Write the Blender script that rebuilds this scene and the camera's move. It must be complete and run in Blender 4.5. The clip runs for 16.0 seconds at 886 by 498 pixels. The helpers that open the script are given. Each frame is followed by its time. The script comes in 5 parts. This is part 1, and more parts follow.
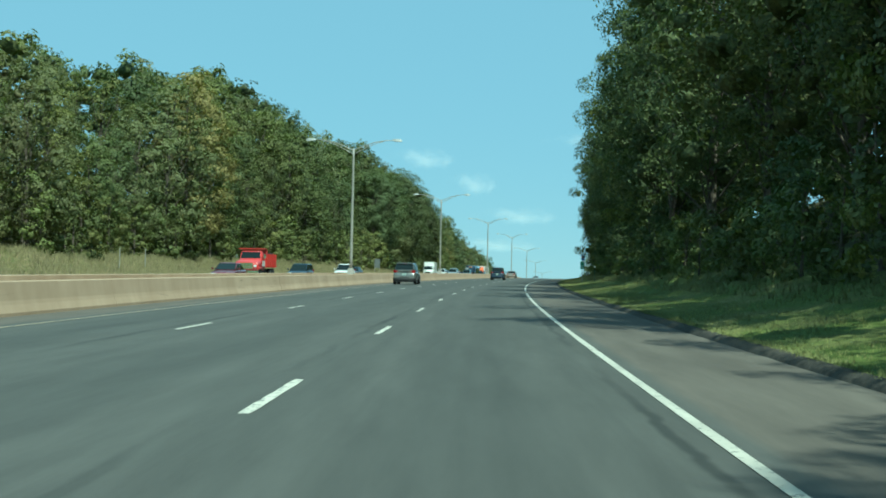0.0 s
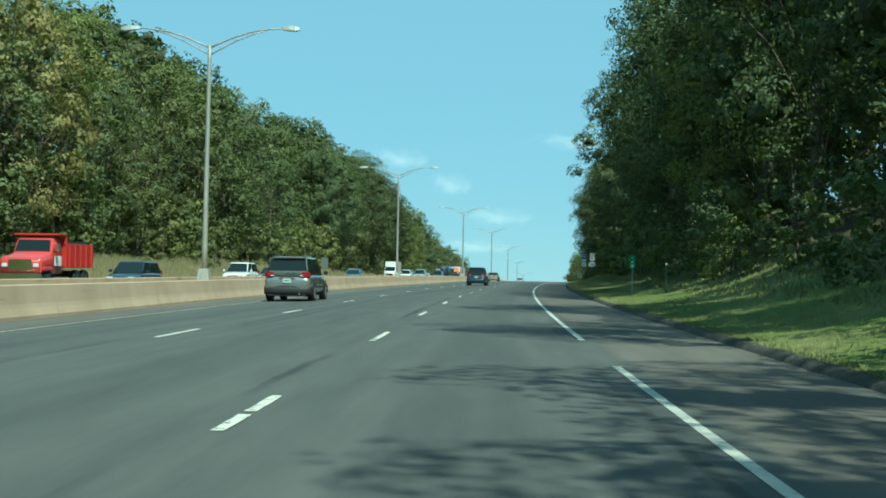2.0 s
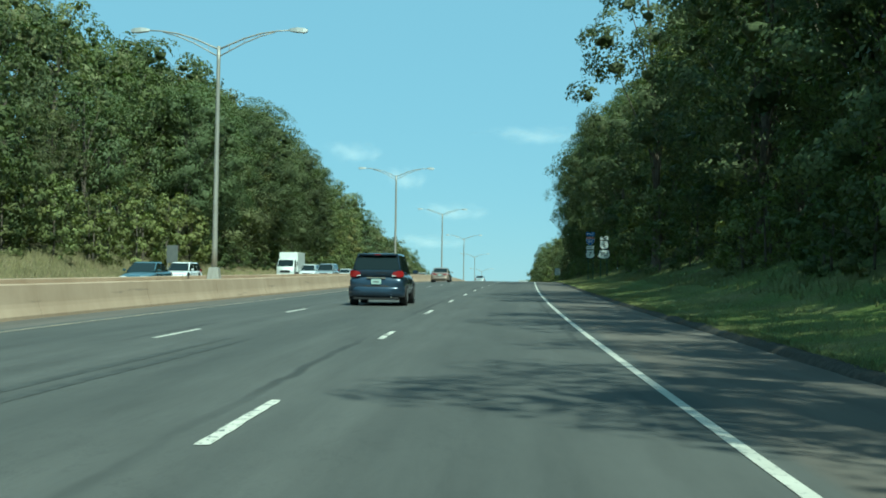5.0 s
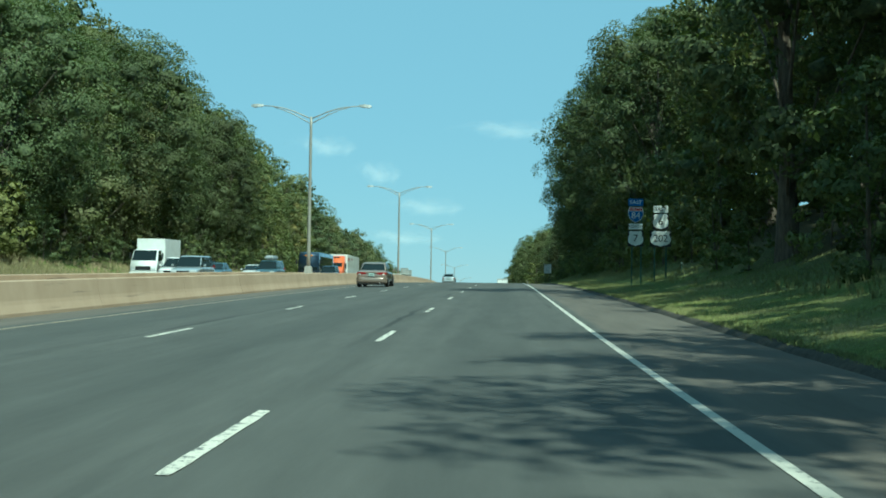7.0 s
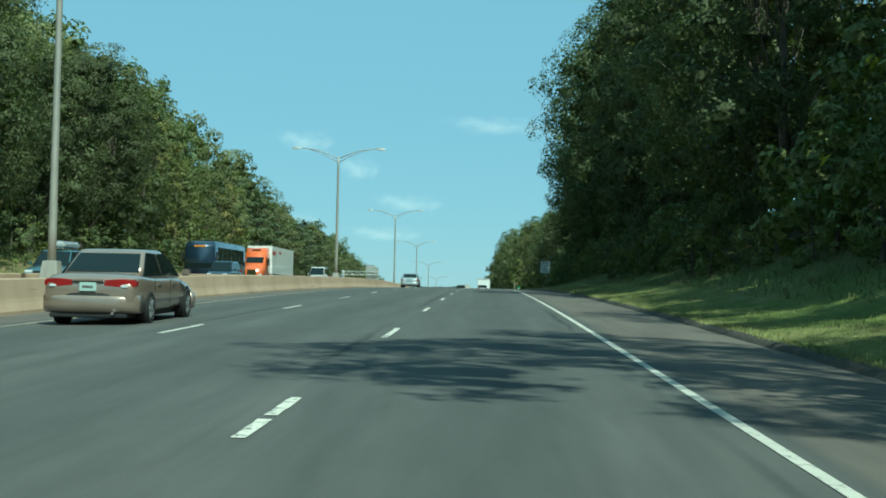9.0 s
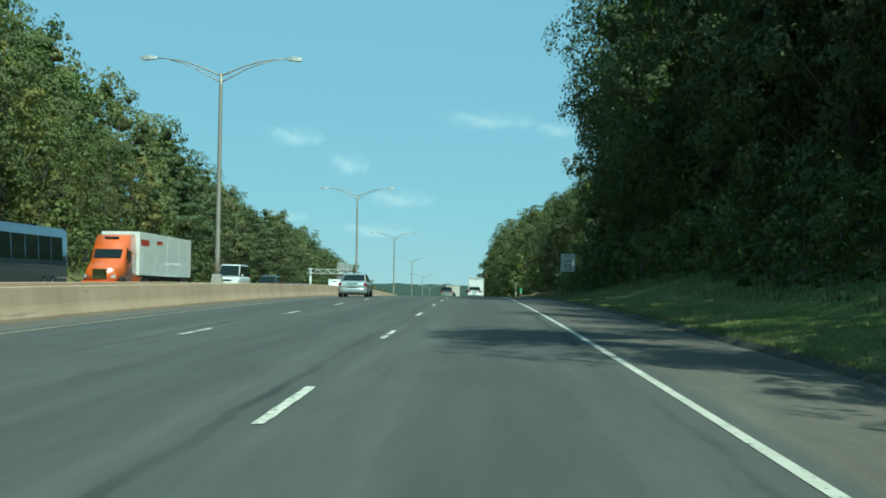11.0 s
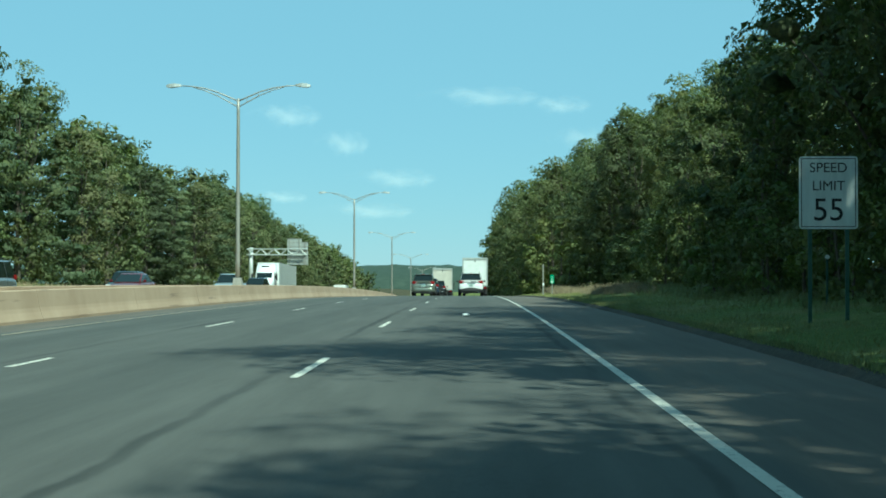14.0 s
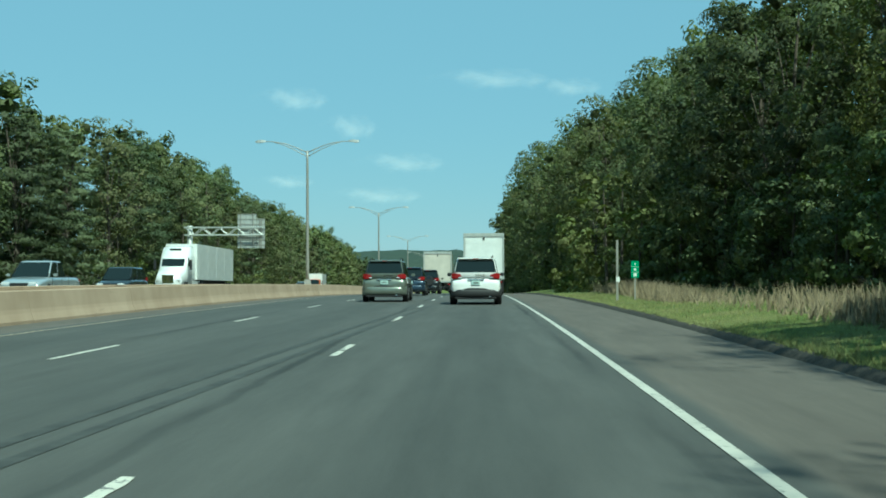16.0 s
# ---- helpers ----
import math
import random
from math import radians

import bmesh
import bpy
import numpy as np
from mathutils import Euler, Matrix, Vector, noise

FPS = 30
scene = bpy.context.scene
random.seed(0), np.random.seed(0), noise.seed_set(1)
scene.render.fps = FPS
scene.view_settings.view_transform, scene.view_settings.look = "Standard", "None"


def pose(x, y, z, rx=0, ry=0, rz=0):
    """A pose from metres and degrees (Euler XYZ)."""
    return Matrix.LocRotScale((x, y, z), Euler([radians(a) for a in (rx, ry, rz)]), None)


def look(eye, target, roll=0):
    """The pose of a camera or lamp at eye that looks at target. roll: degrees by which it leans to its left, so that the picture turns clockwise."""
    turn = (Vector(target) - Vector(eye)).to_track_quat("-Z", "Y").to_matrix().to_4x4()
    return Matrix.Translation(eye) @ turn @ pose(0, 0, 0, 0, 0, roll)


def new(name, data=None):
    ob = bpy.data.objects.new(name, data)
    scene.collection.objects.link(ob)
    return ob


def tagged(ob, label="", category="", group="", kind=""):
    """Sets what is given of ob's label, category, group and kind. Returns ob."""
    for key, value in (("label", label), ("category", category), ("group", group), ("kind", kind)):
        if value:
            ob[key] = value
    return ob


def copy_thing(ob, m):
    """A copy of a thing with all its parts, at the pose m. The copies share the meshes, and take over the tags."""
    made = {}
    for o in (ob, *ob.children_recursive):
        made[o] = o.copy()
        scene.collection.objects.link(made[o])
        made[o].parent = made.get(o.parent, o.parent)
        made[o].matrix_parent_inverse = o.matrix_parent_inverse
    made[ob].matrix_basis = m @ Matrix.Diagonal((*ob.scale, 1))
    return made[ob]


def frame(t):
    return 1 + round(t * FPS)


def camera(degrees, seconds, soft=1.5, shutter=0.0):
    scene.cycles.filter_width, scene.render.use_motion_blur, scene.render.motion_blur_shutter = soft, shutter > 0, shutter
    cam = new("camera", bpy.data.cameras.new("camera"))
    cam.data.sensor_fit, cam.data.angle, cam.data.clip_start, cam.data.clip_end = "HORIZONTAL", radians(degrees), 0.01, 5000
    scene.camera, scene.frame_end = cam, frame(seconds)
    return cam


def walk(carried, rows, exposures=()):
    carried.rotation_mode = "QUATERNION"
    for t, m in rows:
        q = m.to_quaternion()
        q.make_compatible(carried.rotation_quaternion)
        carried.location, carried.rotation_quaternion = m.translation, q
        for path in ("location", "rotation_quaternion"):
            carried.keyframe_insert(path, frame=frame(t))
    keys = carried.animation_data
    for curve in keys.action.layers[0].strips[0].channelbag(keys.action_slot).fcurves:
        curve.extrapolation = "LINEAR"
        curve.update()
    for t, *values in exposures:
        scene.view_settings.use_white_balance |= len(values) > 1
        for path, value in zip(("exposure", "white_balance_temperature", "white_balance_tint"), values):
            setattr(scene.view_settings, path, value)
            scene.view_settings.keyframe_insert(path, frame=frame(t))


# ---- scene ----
cam = camera(39.7, 16.0, soft=1.8)
PATH = [
    (0.0, (1.527, -6.090, 1.047), (2.009, 13.888, 1.840), 1.21),
    (0.5, (2.177, 6.530, 1.339), (2.767, 26.505, 2.158), 1.01),
    (1.0, (2.997, 19.206, 1.631), (3.681, 39.177, 2.458), 0.71),
    (1.5, (3.824, 31.651, 1.917), (4.605, 51.619, 2.744), 0.94),
    (2.0, (4.707, 43.922, 2.198), (5.575, 63.886, 3.021), 0.98),
    (2.5, (5.660, 56.122, 2.478), (6.659, 76.081, 3.297), 0.86),
    (3.0, (6.675, 68.244, 2.755), (7.777, 88.197, 3.567), 0.86),
    (3.5, (7.808, 80.433, 3.035), (9.000, 100.382, 3.833), 0.91),
    (4.0, (8.960, 92.511, 3.311), (10.313, 112.449, 4.107), 0.81),
    (6.5, (16.369, 154.500, 4.685), (18.238, 174.400, 5.406), 0.94),
    (7.0, (17.999, 166.580, 4.947), (19.996, 186.467, 5.662), 0.84),
    (7.5, (19.682, 178.586, 5.212), (21.785, 198.464, 5.883), 0.67),
    (8.0, (21.430, 190.500, 5.478), (23.622, 210.367, 6.187), 1.19),
    (8.5, (23.101, 202.241, 5.742), (25.372, 222.100, 6.429), 1.34),
    (9.0, (24.843, 213.947, 5.996), (27.162, 233.800, 6.670), 1.14),
    (11.5, (33.832, 272.069, 7.026), (36.295, 291.908, 7.616), 0.75),
    (12.0, (35.614, 283.478, 7.159), (38.078, 303.318, 7.697), 0.53),
    (12.5, (37.333, 294.877, 7.267), (39.793, 314.719, 7.753), 0.36),
    (13.0, (39.104, 306.309, 7.350), (41.569, 326.152, 7.783), 0.14),
    (13.5, (40.876, 317.631, 7.407), (43.311, 337.478, 7.782), 0.02),
    (14.0, (42.632, 328.929, 7.436), (45.038, 348.782, 7.743), 0.05),
    (14.5, (44.341, 340.292, 7.432), (46.708, 360.150, 7.671), 0.03),
    (15.0, (46.046, 351.664, 7.396), (48.363, 371.528, 7.605), 0.05),
    (15.5, (47.723, 363.055, 7.328), (50.018, 382.922, 7.451), -0.03),
    (16.0, (49.356, 374.429, 7.229), (51.621, 394.300, 7.298), -0.14),
]
walk(cam, [(t, look(eye, target, roll)) for t, eye, target, roll in PATH],
     exposures=[(t, e, 5640, -27) for t, e in ((0.0, 0.60), (2.0, 0.66), (4.0, 0.64), (6.5, 0.58), (8.5, 0.52), (11.5, 0.47), (13.0, 0.46), (13.5, 0.55),
                                               (14.0, 0.62), (14.5, 0.60), (15.0, 0.56), (15.5, 0.45), (16.0, 0.42))])

# ---- light ----
SUN_AZ, SUN_EL = 157.0, 53.0          # compass angle from +y towards +x, height
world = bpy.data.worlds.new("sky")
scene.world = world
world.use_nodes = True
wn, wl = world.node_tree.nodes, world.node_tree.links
sky = wn.new("ShaderNodeTexSky")
sky.sky_type, sky.sun_disc = "NISHITA", False
sky.sun_elevation, sky.sun_rotation = radians(SUN_EL), radians(SUN_AZ)
sky.air_density, sky.dust_density, sky.ozone_density = 1.0, 0.0, 2.2
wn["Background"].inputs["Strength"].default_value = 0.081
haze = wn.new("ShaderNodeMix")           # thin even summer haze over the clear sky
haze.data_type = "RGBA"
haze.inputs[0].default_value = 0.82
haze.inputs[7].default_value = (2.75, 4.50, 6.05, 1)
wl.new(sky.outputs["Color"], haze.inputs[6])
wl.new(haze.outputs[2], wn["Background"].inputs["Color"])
sun = new("sun", bpy.data.lights.new("sun", "SUN"))
sun.data.energy, sun.data.angle, sun.data.color = 4.4, radians(0.55), (1.0, 0.95, 0.86)
sun.matrix_world = look((math.sin(radians(SUN_AZ)) * math.cos(radians(SUN_EL)) * 50,
                         math.cos(radians(SUN_AZ)) * math.cos(radians(SUN_EL)) * 50,
                         math.sin(radians(SUN_EL)) * 50), (0, 0, 0))


# ---- materials ----
def material(name, color, rough=0.6, metal=0.0, spec=0.5):
    m = bpy.data.materials.new(name)
    m.use_nodes = True
    p = m.node_tree.nodes["Principled BSDF"]
    p.inputs["Base Color"].default_value = (*color, 1)
    p.inputs["Roughness"].default_value = rough
    p.inputs["Metallic"].default_value = metal
    p.inputs["Specular IOR Level"].default_value = spec
    return m


def node(m, kind, **values):
    n = m.node_tree.nodes.new(kind)
    for key, value in values.items():
        n.inputs[key.replace("_", " ")].default_value = value
    return n


def link(m, a, b):
    m.node_tree.links.new(a, b)


def noise_of(m, vector, scale, detail=4.0, rough=0.55):
    n = node(m, "ShaderNodeTexNoise", Scale=scale, Detail=detail, Roughness=rough)
    link(m, vector, n.inputs["Vector"])
    return n.outputs["Fac"]


def ramp(m, fac, stops):
    n = m.node_tree.nodes.new("ShaderNodeValToRGB")
    e = n.color_ramp.elements
    while len(e) < len(stops):
        e.new(0.5)
    for el, (p, c) in zip(e, stops):
        el.position, el.color = p, (*c, 1) if len(c) == 3 else c
    link(m, fac, n.inputs["Fac"])
    return n.outputs["Color"]


def mix(m, fac, a, b, blend="MIX"):
    n = m.node_tree.nodes.new("ShaderNodeMix")
    n.data_type, n.blend_type = "RGBA", blend
    for value, socket in ((fac, n.inputs[0]), (a, n.inputs[6]), (b, n.inputs[7])):
        if isinstance(value, bpy.types.NodeSocket):
            link(m, value, socket)
        else:
            socket.default_value = value if isinstance(value, (int, float)) else (*value, 1)
    return n.outputs[2]


def maths(m, op, a, b=0.0, c=0.0):
    n = m.node_tree.nodes.new("ShaderNodeMath")
    n.operation = op
    for k, value in enumerate((a, b, c)):
        if isinstance(value, bpy.types.NodeSocket):
            link(m, value, n.inputs[k])
        else:
            n.inputs[k].default_value = value
    return n.outputs[0]


def coords(m, which="Object"):
    return m.node_tree.nodes.new("ShaderNodeTexCoord").outputs[which]


def scaled(m, vector, x, y, z):
    n = m.node_tree.nodes.new("ShaderNodeMapping")
    n.inputs["Scale"].default_value = (x, y, z)
    link(m, vector, n.inputs["Vector"])
    return n.outputs["Vector"]


def bump(m, height, strength, distance=0.01):
    n = node(m, "ShaderNodeBump", Strength=strength, Distance=distance)
    link(m, height, n.inputs["Height"])
    link(m, n.outputs["Normal"], m.node_tree.nodes["Principled BSDF"].inputs["Normal"])


def base(m, color):
    link(m, color, m.node_tree.nodes["Principled BSDF"].inputs["Base Color"])


def smooth_band(m, value, centre, half, soft):
    """1 within half of the centre, falling to 0 over soft."""
    d = maths(m, "ABSOLUTE", maths(m, "SUBTRACT", value, centre))
    n = m.node_tree.nodes.new("ShaderNodeMapRange")
    n.interpolation_type = "SMOOTHSTEP"
    for key, v in (("From Min", half), ("From Max", half + soft), ("To Min", 1.0), ("To Max", 0.0)):
        n.inputs[key].default_value = v
    link(m, d, n.inputs["Value"])
    return n.outputs["Result"]


def make_asphalt():
    m = material("asphalt", (0.06, 0.06, 0.06), 0.85, 0, 0.3)
    uv = coords(m, "UV")                       # x: across in metres, y: along in metres
    sep = m.node_tree.nodes.new("ShaderNodeSeparateXYZ")
    link(m, uv, sep.inputs[0])
    u, s = sep.outputs[0], sep.outputs[1]
    grit = noise_of(m, scaled(m, uv, 1, 1, 1), 38, 3, 0.7)
    cloud = noise_of(m, scaled(m, uv, 0.9, 0.12, 1), 1.0, 5, 0.6)
    streak = noise_of(m, scaled(m, uv, 2.2, 0.03, 1), 1.0, 3, 0.5)
    lane = ramp(m, cloud, [(0.3, (0.072, 0.072, 0.067)), (0.7, (0.096, 0.095, 0.088))])
    lane = mix(m, 0.35, lane, ramp(m, streak, [(0.35, (0.067, 0.067, 0.062)), (0.65, (0.107, 0.105, 0.096))]))
    shoulder = ramp(m, cloud, [(0.3, (0.105, 0.089, 0.075)), (0.7, (0.139, 0.120, 0.101))])
    wob = maths(m, "MULTIPLY", maths(m, "SUBTRACT", noise_of(m, scaled(m, uv, 0, 0.25, 0), 1, 3), 0.5), 0.25)
    side = maths(m, "ADD", u, wob)
    right = m.node_tree.nodes.new("ShaderNodeMapRange")
    for key, v in (("From Min", 3.78), ("From Max", 3.95)):
        right.inputs[key].default_value = v
    link(m, side, right.inputs["Value"])
    left = m.node_tree.nodes.new("ShaderNodeMapRange")
    for key, v in (("From Min", -7.45), ("From Max", -7.6)):
        left.inputs[key].default_value = v
    link(m, side, left.inputs["Value"])
    near = maths(m, "GREATER_THAN", u, -9.6)
    out = mix(m, maths(m, "MAXIMUM", right.outputs[0], maths(m, "MULTIPLY", left.outputs[0], near)), lane, shoulder)
    # darker oil and tyre bands in the middle of each lane, seams of tar between the lanes
    for c in (1.82, -1.82, -5.46):
        out = mix(m, maths(m, "MULTIPLY", smooth_band(m, u, c, 0.25, 0.75), 0.38), out, (0.052, 0.054, 0.051))
    broken = ramp(m, noise_of(m, scaled(m, uv, 0.5, 0.08, 1), 1, 4), [(0.42, (0, 0, 0)), (0.58, (1, 1, 1))])
    wob2 = maths(m, "ADD", u, maths(m, "MULTIPLY", maths(m, "SUBTRACT", noise_of(m, scaled(m, uv, 0, 0.5, 0), 1, 4), 0.5), 0.35))
    for c, w in ((-0.3, 0.03), (-4.0, 0.03), (3.3, 0.02)):
        band = maths(m, "MULTIPLY", smooth_band(m, wob2, c, w, 0.07), broken)
        out = mix(m, maths(m, "MULTIPLY", band, 0.75), out, (0.022, 0.024, 0.023))
    # wandering hairline cracks and mottled wear
    wander = noise_of(m, scaled(m, uv, 0.55, 0.3, 1), 1.0, 9, 0.75)
    line = smooth_band(m, wander, 0.5, 0.0012, 0.0035)
    where = ramp(m, noise_of(m, scaled(m, uv, 0.16, 0.05, 1), 1.0, 3), [(0.52, (0, 0, 0)), (0.62, (1, 1, 1))])
    out = mix(m, maths(m, "MULTIPLY", maths(m, "MULTIPLY", line, where), 0.6), out, (0.03, 0.031, 0.03))
    mottle = ramp(m, noise_of(m, scaled(m, uv, 1.0, 0.1, 1), 2.2, 8, 0.72), [(0.3, (0.72, 0.72, 0.72)), (0.7, (1.16, 1.16, 1.16))])
    out = mix(m, 0.85, out, mottle, "MULTIPLY")
    out = mix(m, maths(m, "MULTIPLY", maths(m, "SUBTRACT", 1.0, grit), 0.3), out, (0.05, 0.05, 0.047))
    base(m, out)
    bump(m, grit, 0.5, 0.006)
    return m


def make_paint(name, color, worn):
    m = material(name, color, 0.55, 0, 0.4)
    v = coords(m)
    wear = ramp(m, noise_of(m, scaled(m, v, 1, 0.8, 1), 11.0, 8, 0.7), [(worn, (0, 0, 0)), (worn + 0.1, (1, 1, 1))])
    dirt = ramp(m, noise_of(m, v, 1.3, 4), [(0.3, tuple(c * 0.78 for c in color)), (0.7, color)])
    base(m, mix(m, wear, (0.09, 0.09, 0.085), dirt))
    bump(m, wear, 0.3, 0.004)
    return m


def make_concrete():
    m = material("barrier concrete", (0.36, 0.27, 0.2), 0.9, 0, 0.25)
    v = coords(m)
    out = ramp(m, noise_of(m, v, 0.35, 6, 0.65), [(0.3, (0.31, 0.225, 0.155)), (0.7, (0.43, 0.325, 0.235))])
    streaks = noise_of(m, scaled(m, v, 1.1, 1.1, 0.15), 1.0, 6, 0.65)
    out = mix(m, 0.16, out, ramp(m, streaks, [(0.35, (0.25, 0.17, 0.115)), (0.6, (0.44, 0.335, 0.245))]))
    scuff = ramp(m, noise_of(m, scaled(m, v, 0.3, 0.3, 5.0), 1.0, 6), [(0.64, (0, 0, 0)), (0.70, (1, 1, 1))])
    out = mix(m, maths(m, "MULTIPLY", scuff, 0.45), out, (0.13, 0.10, 0.08))
    base(m, out)
    bump(m, noise_of(m, v, 30, 4), 0.3, 0.006)
    return m


def make_ground():
    m = material("grass and earth", (0.1, 0.14, 0.04), 0.95, 0, 0.15)
    v = coords(m)
    sep = m.node_tree.nodes.new("ShaderNodeSeparateXYZ")
    link(m, coords(m, "UV"), sep.inputs[0])
    u = sep.outputs[0]
    fine = noise_of(m, v, 9.0, 6, 0.7)
    wide = noise_of(m, v, 0.35, 5, 0.6)
    turf = ramp(m, fine, [(0.3, (0.05, 0.07, 0.018)), (0.55, (0.115, 0.145, 0.036)), (0.75, (0.20, 0.21, 0.07))])
    dry = ramp(m, fine, [(0.3, (0.12, 0.11, 0.045)), (0.7, (0.26, 0.23, 0.10))])
    out = mix(m, ramp(m, wide, [(0.45, (0, 0, 0)), (0.72, (1, 1, 1))]), turf, dry)
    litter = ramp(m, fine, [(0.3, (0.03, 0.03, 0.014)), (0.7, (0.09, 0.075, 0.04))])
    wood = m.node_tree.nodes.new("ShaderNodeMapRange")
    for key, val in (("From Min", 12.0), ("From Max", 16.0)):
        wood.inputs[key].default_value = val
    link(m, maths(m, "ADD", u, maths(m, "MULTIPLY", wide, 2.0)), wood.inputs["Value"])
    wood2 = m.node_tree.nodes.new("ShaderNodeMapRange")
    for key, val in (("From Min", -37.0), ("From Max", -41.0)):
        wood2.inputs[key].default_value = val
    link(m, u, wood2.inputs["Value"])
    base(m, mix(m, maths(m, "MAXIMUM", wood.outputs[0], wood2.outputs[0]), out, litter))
    bump(m, fine, 0.8, 0.05)
    return m


def make_leaf(name, dark, mid, light, spread=0.3):
    m = material(name, mid, 0.6, 0, 0.22)
    nt = m.node_tree
    info, geo = nt.nodes.new("ShaderNodeObjectInfo"), nt.nodes.new("ShaderNodeNewGeometry")
    v = coords(m)
    leafy = ramp(m, geo.outputs["Random Per Island"], [(0.0, tuple(a * 0.45 + b * 0.55 for a, b in zip(dark, mid))), (1.0, tuple(a * 0.45 + b * 0.55 for a, b in zip(light, mid)))])
    clump = ramp(m, noise_of(m, v, 0.42, 3), [(0.38, (0, 0, 0)), (0.68, (1, 1, 1))])
    leafy = mix(m, maths(m, "MULTIPLY", clump, 0.5), leafy, light)
    shoots = ramp(m, noise_of(m, v, 7.0, 3, 0.65), [(0.36, (0.55, 0.57, 0.6)), (0.64, (1.42, 1.40, 1.3))])
    leafy = mix(m, 0.8, leafy, shoots, "MULTIPLY")
    hsv = nt.nodes.new("ShaderNodeHueSaturation")
    link(m, leafy, hsv.inputs["Color"])
    hsv.inputs["Saturation"].default_value = 0.86
    r = info.outputs["Random"]
    link(m, maths(m, "ADD", maths(m, "MULTIPLY", r, -0.035), 0.499), hsv.inputs["Hue"])
    link(m, maths(m, "ADD", maths(m, "MULTIPLY", maths(m, "FRACT", maths(m, "MULTIPLY", r, 7.3)), spread * 2), 0.92 - spread), hsv.inputs["Value"])
    link(m, hsv.outputs["Color"], nt.nodes["Principled BSDF"].inputs["Base Color"])
    tr = nt.nodes.new("ShaderNodeBsdfTranslucent")
    lighter = mix(m, 1.0, hsv.outputs["Color"], (1.3, 1.5, 0.6), "MULTIPLY")
    link(m, lighter, tr.inputs["Color"])
    ms = nt.nodes.new("ShaderNodeMixShader")
    ms.inputs[0].default_value = 0.26
    link(m, nt.nodes["Principled BSDF"].outputs[0], ms.inputs[1])
    link(m, tr.outputs[0], ms.inputs[2])
    link(m, ms.outputs[0], nt.nodes["Material Output"].inputs["Surface"])
    return m


def make_bark():
    m = material("bark", (0.1, 0.08, 0.06), 0.95, 0, 0.2)
    v = coords(m)
    n = noise_of(m, scaled(m, v, 6, 6, 1.2), 1.5, 6, 0.7)
    base(m, ramp(m, n, [(0.3, (0.045, 0.036, 0.028)), (0.7, (0.17, 0.14, 0.11))]))
    bump(m, n, 0.9, 0.04)
    return m


def make_metal(name, color, rough, metal=0.7):
    m = material(name, color, rough, metal)
    v = coords(m)
    n = noise_of(m, scaled(m, v, 3, 3, 0.6), 2.0, 5)
    base(m, ramp(m, n, [(0.3, tuple(c * 0.75 for c in color)), (0.7, color)]))
    return m


ASPHALT, CONCRETE, GROUND, BARK = make_asphalt(), make_concrete(), make_ground(), make_bark()
WHITE_LINE = make_paint("white road paint", (0.66, 0.62, 0.53), 0.39)
EDGE_LINE = make_paint("white edge line paint", (0.55, 0.52, 0.45), 0.34)
YELLOW_LINE = make_paint("faded yellow road paint", (0.52, 0.41, 0.27), 0.42)
TAR = material("bituminous kerb", (0.05, 0.048, 0.044), 0.95, 0, 0.2)
base(TAR, ramp(TAR, noise_of(TAR, coords(TAR), 7.0, 6, 0.7), [(0.3, (0.025, 0.024, 0.022)), (0.7, (0.085, 0.075, 0.06))]))
bump(TAR, noise_of(TAR, coords(TAR), 12.0, 5), 0.8, 0.03)
GALV = make_metal("galvanised steel", (0.38, 0.36, 0.32), 0.5, 0.35)
LEAF = make_leaf("summer leaves", (0.055, 0.080, 0.022), (0.100, 0.135, 0.038), (0.170, 0.20, 0.062))
LEAF_OLIVE = make_leaf("olive leaves", (0.070, 0.082, 0.030), (0.125, 0.140, 0.052), (0.20, 0.215, 0.085))
LEAF_DEEP = make_leaf("deep green leaves", (0.044, 0.066, 0.026), (0.082, 0.116, 0.043), (0.140, 0.172, 0.066))
LEAF_VINE = make_leaf("yellow-green leaves", (0.074, 0.096, 0.022), (0.122, 0.150, 0.037), (0.20, 0.225, 0.064))
LEAF_DRY = make_leaf("yellowing leaves", (0.105, 0.105, 0.022), (0.180, 0.170, 0.040), (0.28, 0.25, 0.07))
NEEDLE = make_leaf("pine needles", (0.045, 0.070, 0.030), (0.080, 0.112, 0.050), (0.13, 0.165, 0.078))
BLADE = make_leaf("grass blades", (0.095, 0.125, 0.026), (0.155, 0.185, 0.045), (0.25, 0.255, 0.09))
WEED = make_leaf("dry weeds", (0.105, 0.098, 0.036), (0.165, 0.150, 0.060), (0.26, 0.225, 0.10))
STRAW = make_leaf("dry grass", (0.16, 0.13, 0.06), (0.27, 0.215, 0.11), (0.40, 0.32, 0.18))

# ---- the line of the road ----
KNOTS = np.array([-400.0] + list(range(-40, 761, 40)) + [1000.0, 5000.0])
TURN = np.radians([0.5] + [-1.9, -3.0, -4.15, -5.37, -6.72, -7.93, -8.63, -8.77, -8.63, -8.47, -8.38, -8.17, -8.03, -7.98, -8.0,
                          -8.02, -8.04, -8.05, -8.06, -8.07, -8.07] + [-8.1, -8.1])
GRADE = np.radians([1.3] + [1.32, 1.32, 1.31, 1.31, 1.26, 1.23, 1.28, 1.08, 0.66, 0.23, -0.33, -0.88, -1.36, -1.76, -2.08,
                           -2.29, -2.41, -2.46, -2.46, -2.45, -2.42] + [0.0, 0.0])
STATION = np.arange(-400.0, 5001.0, 4.0)
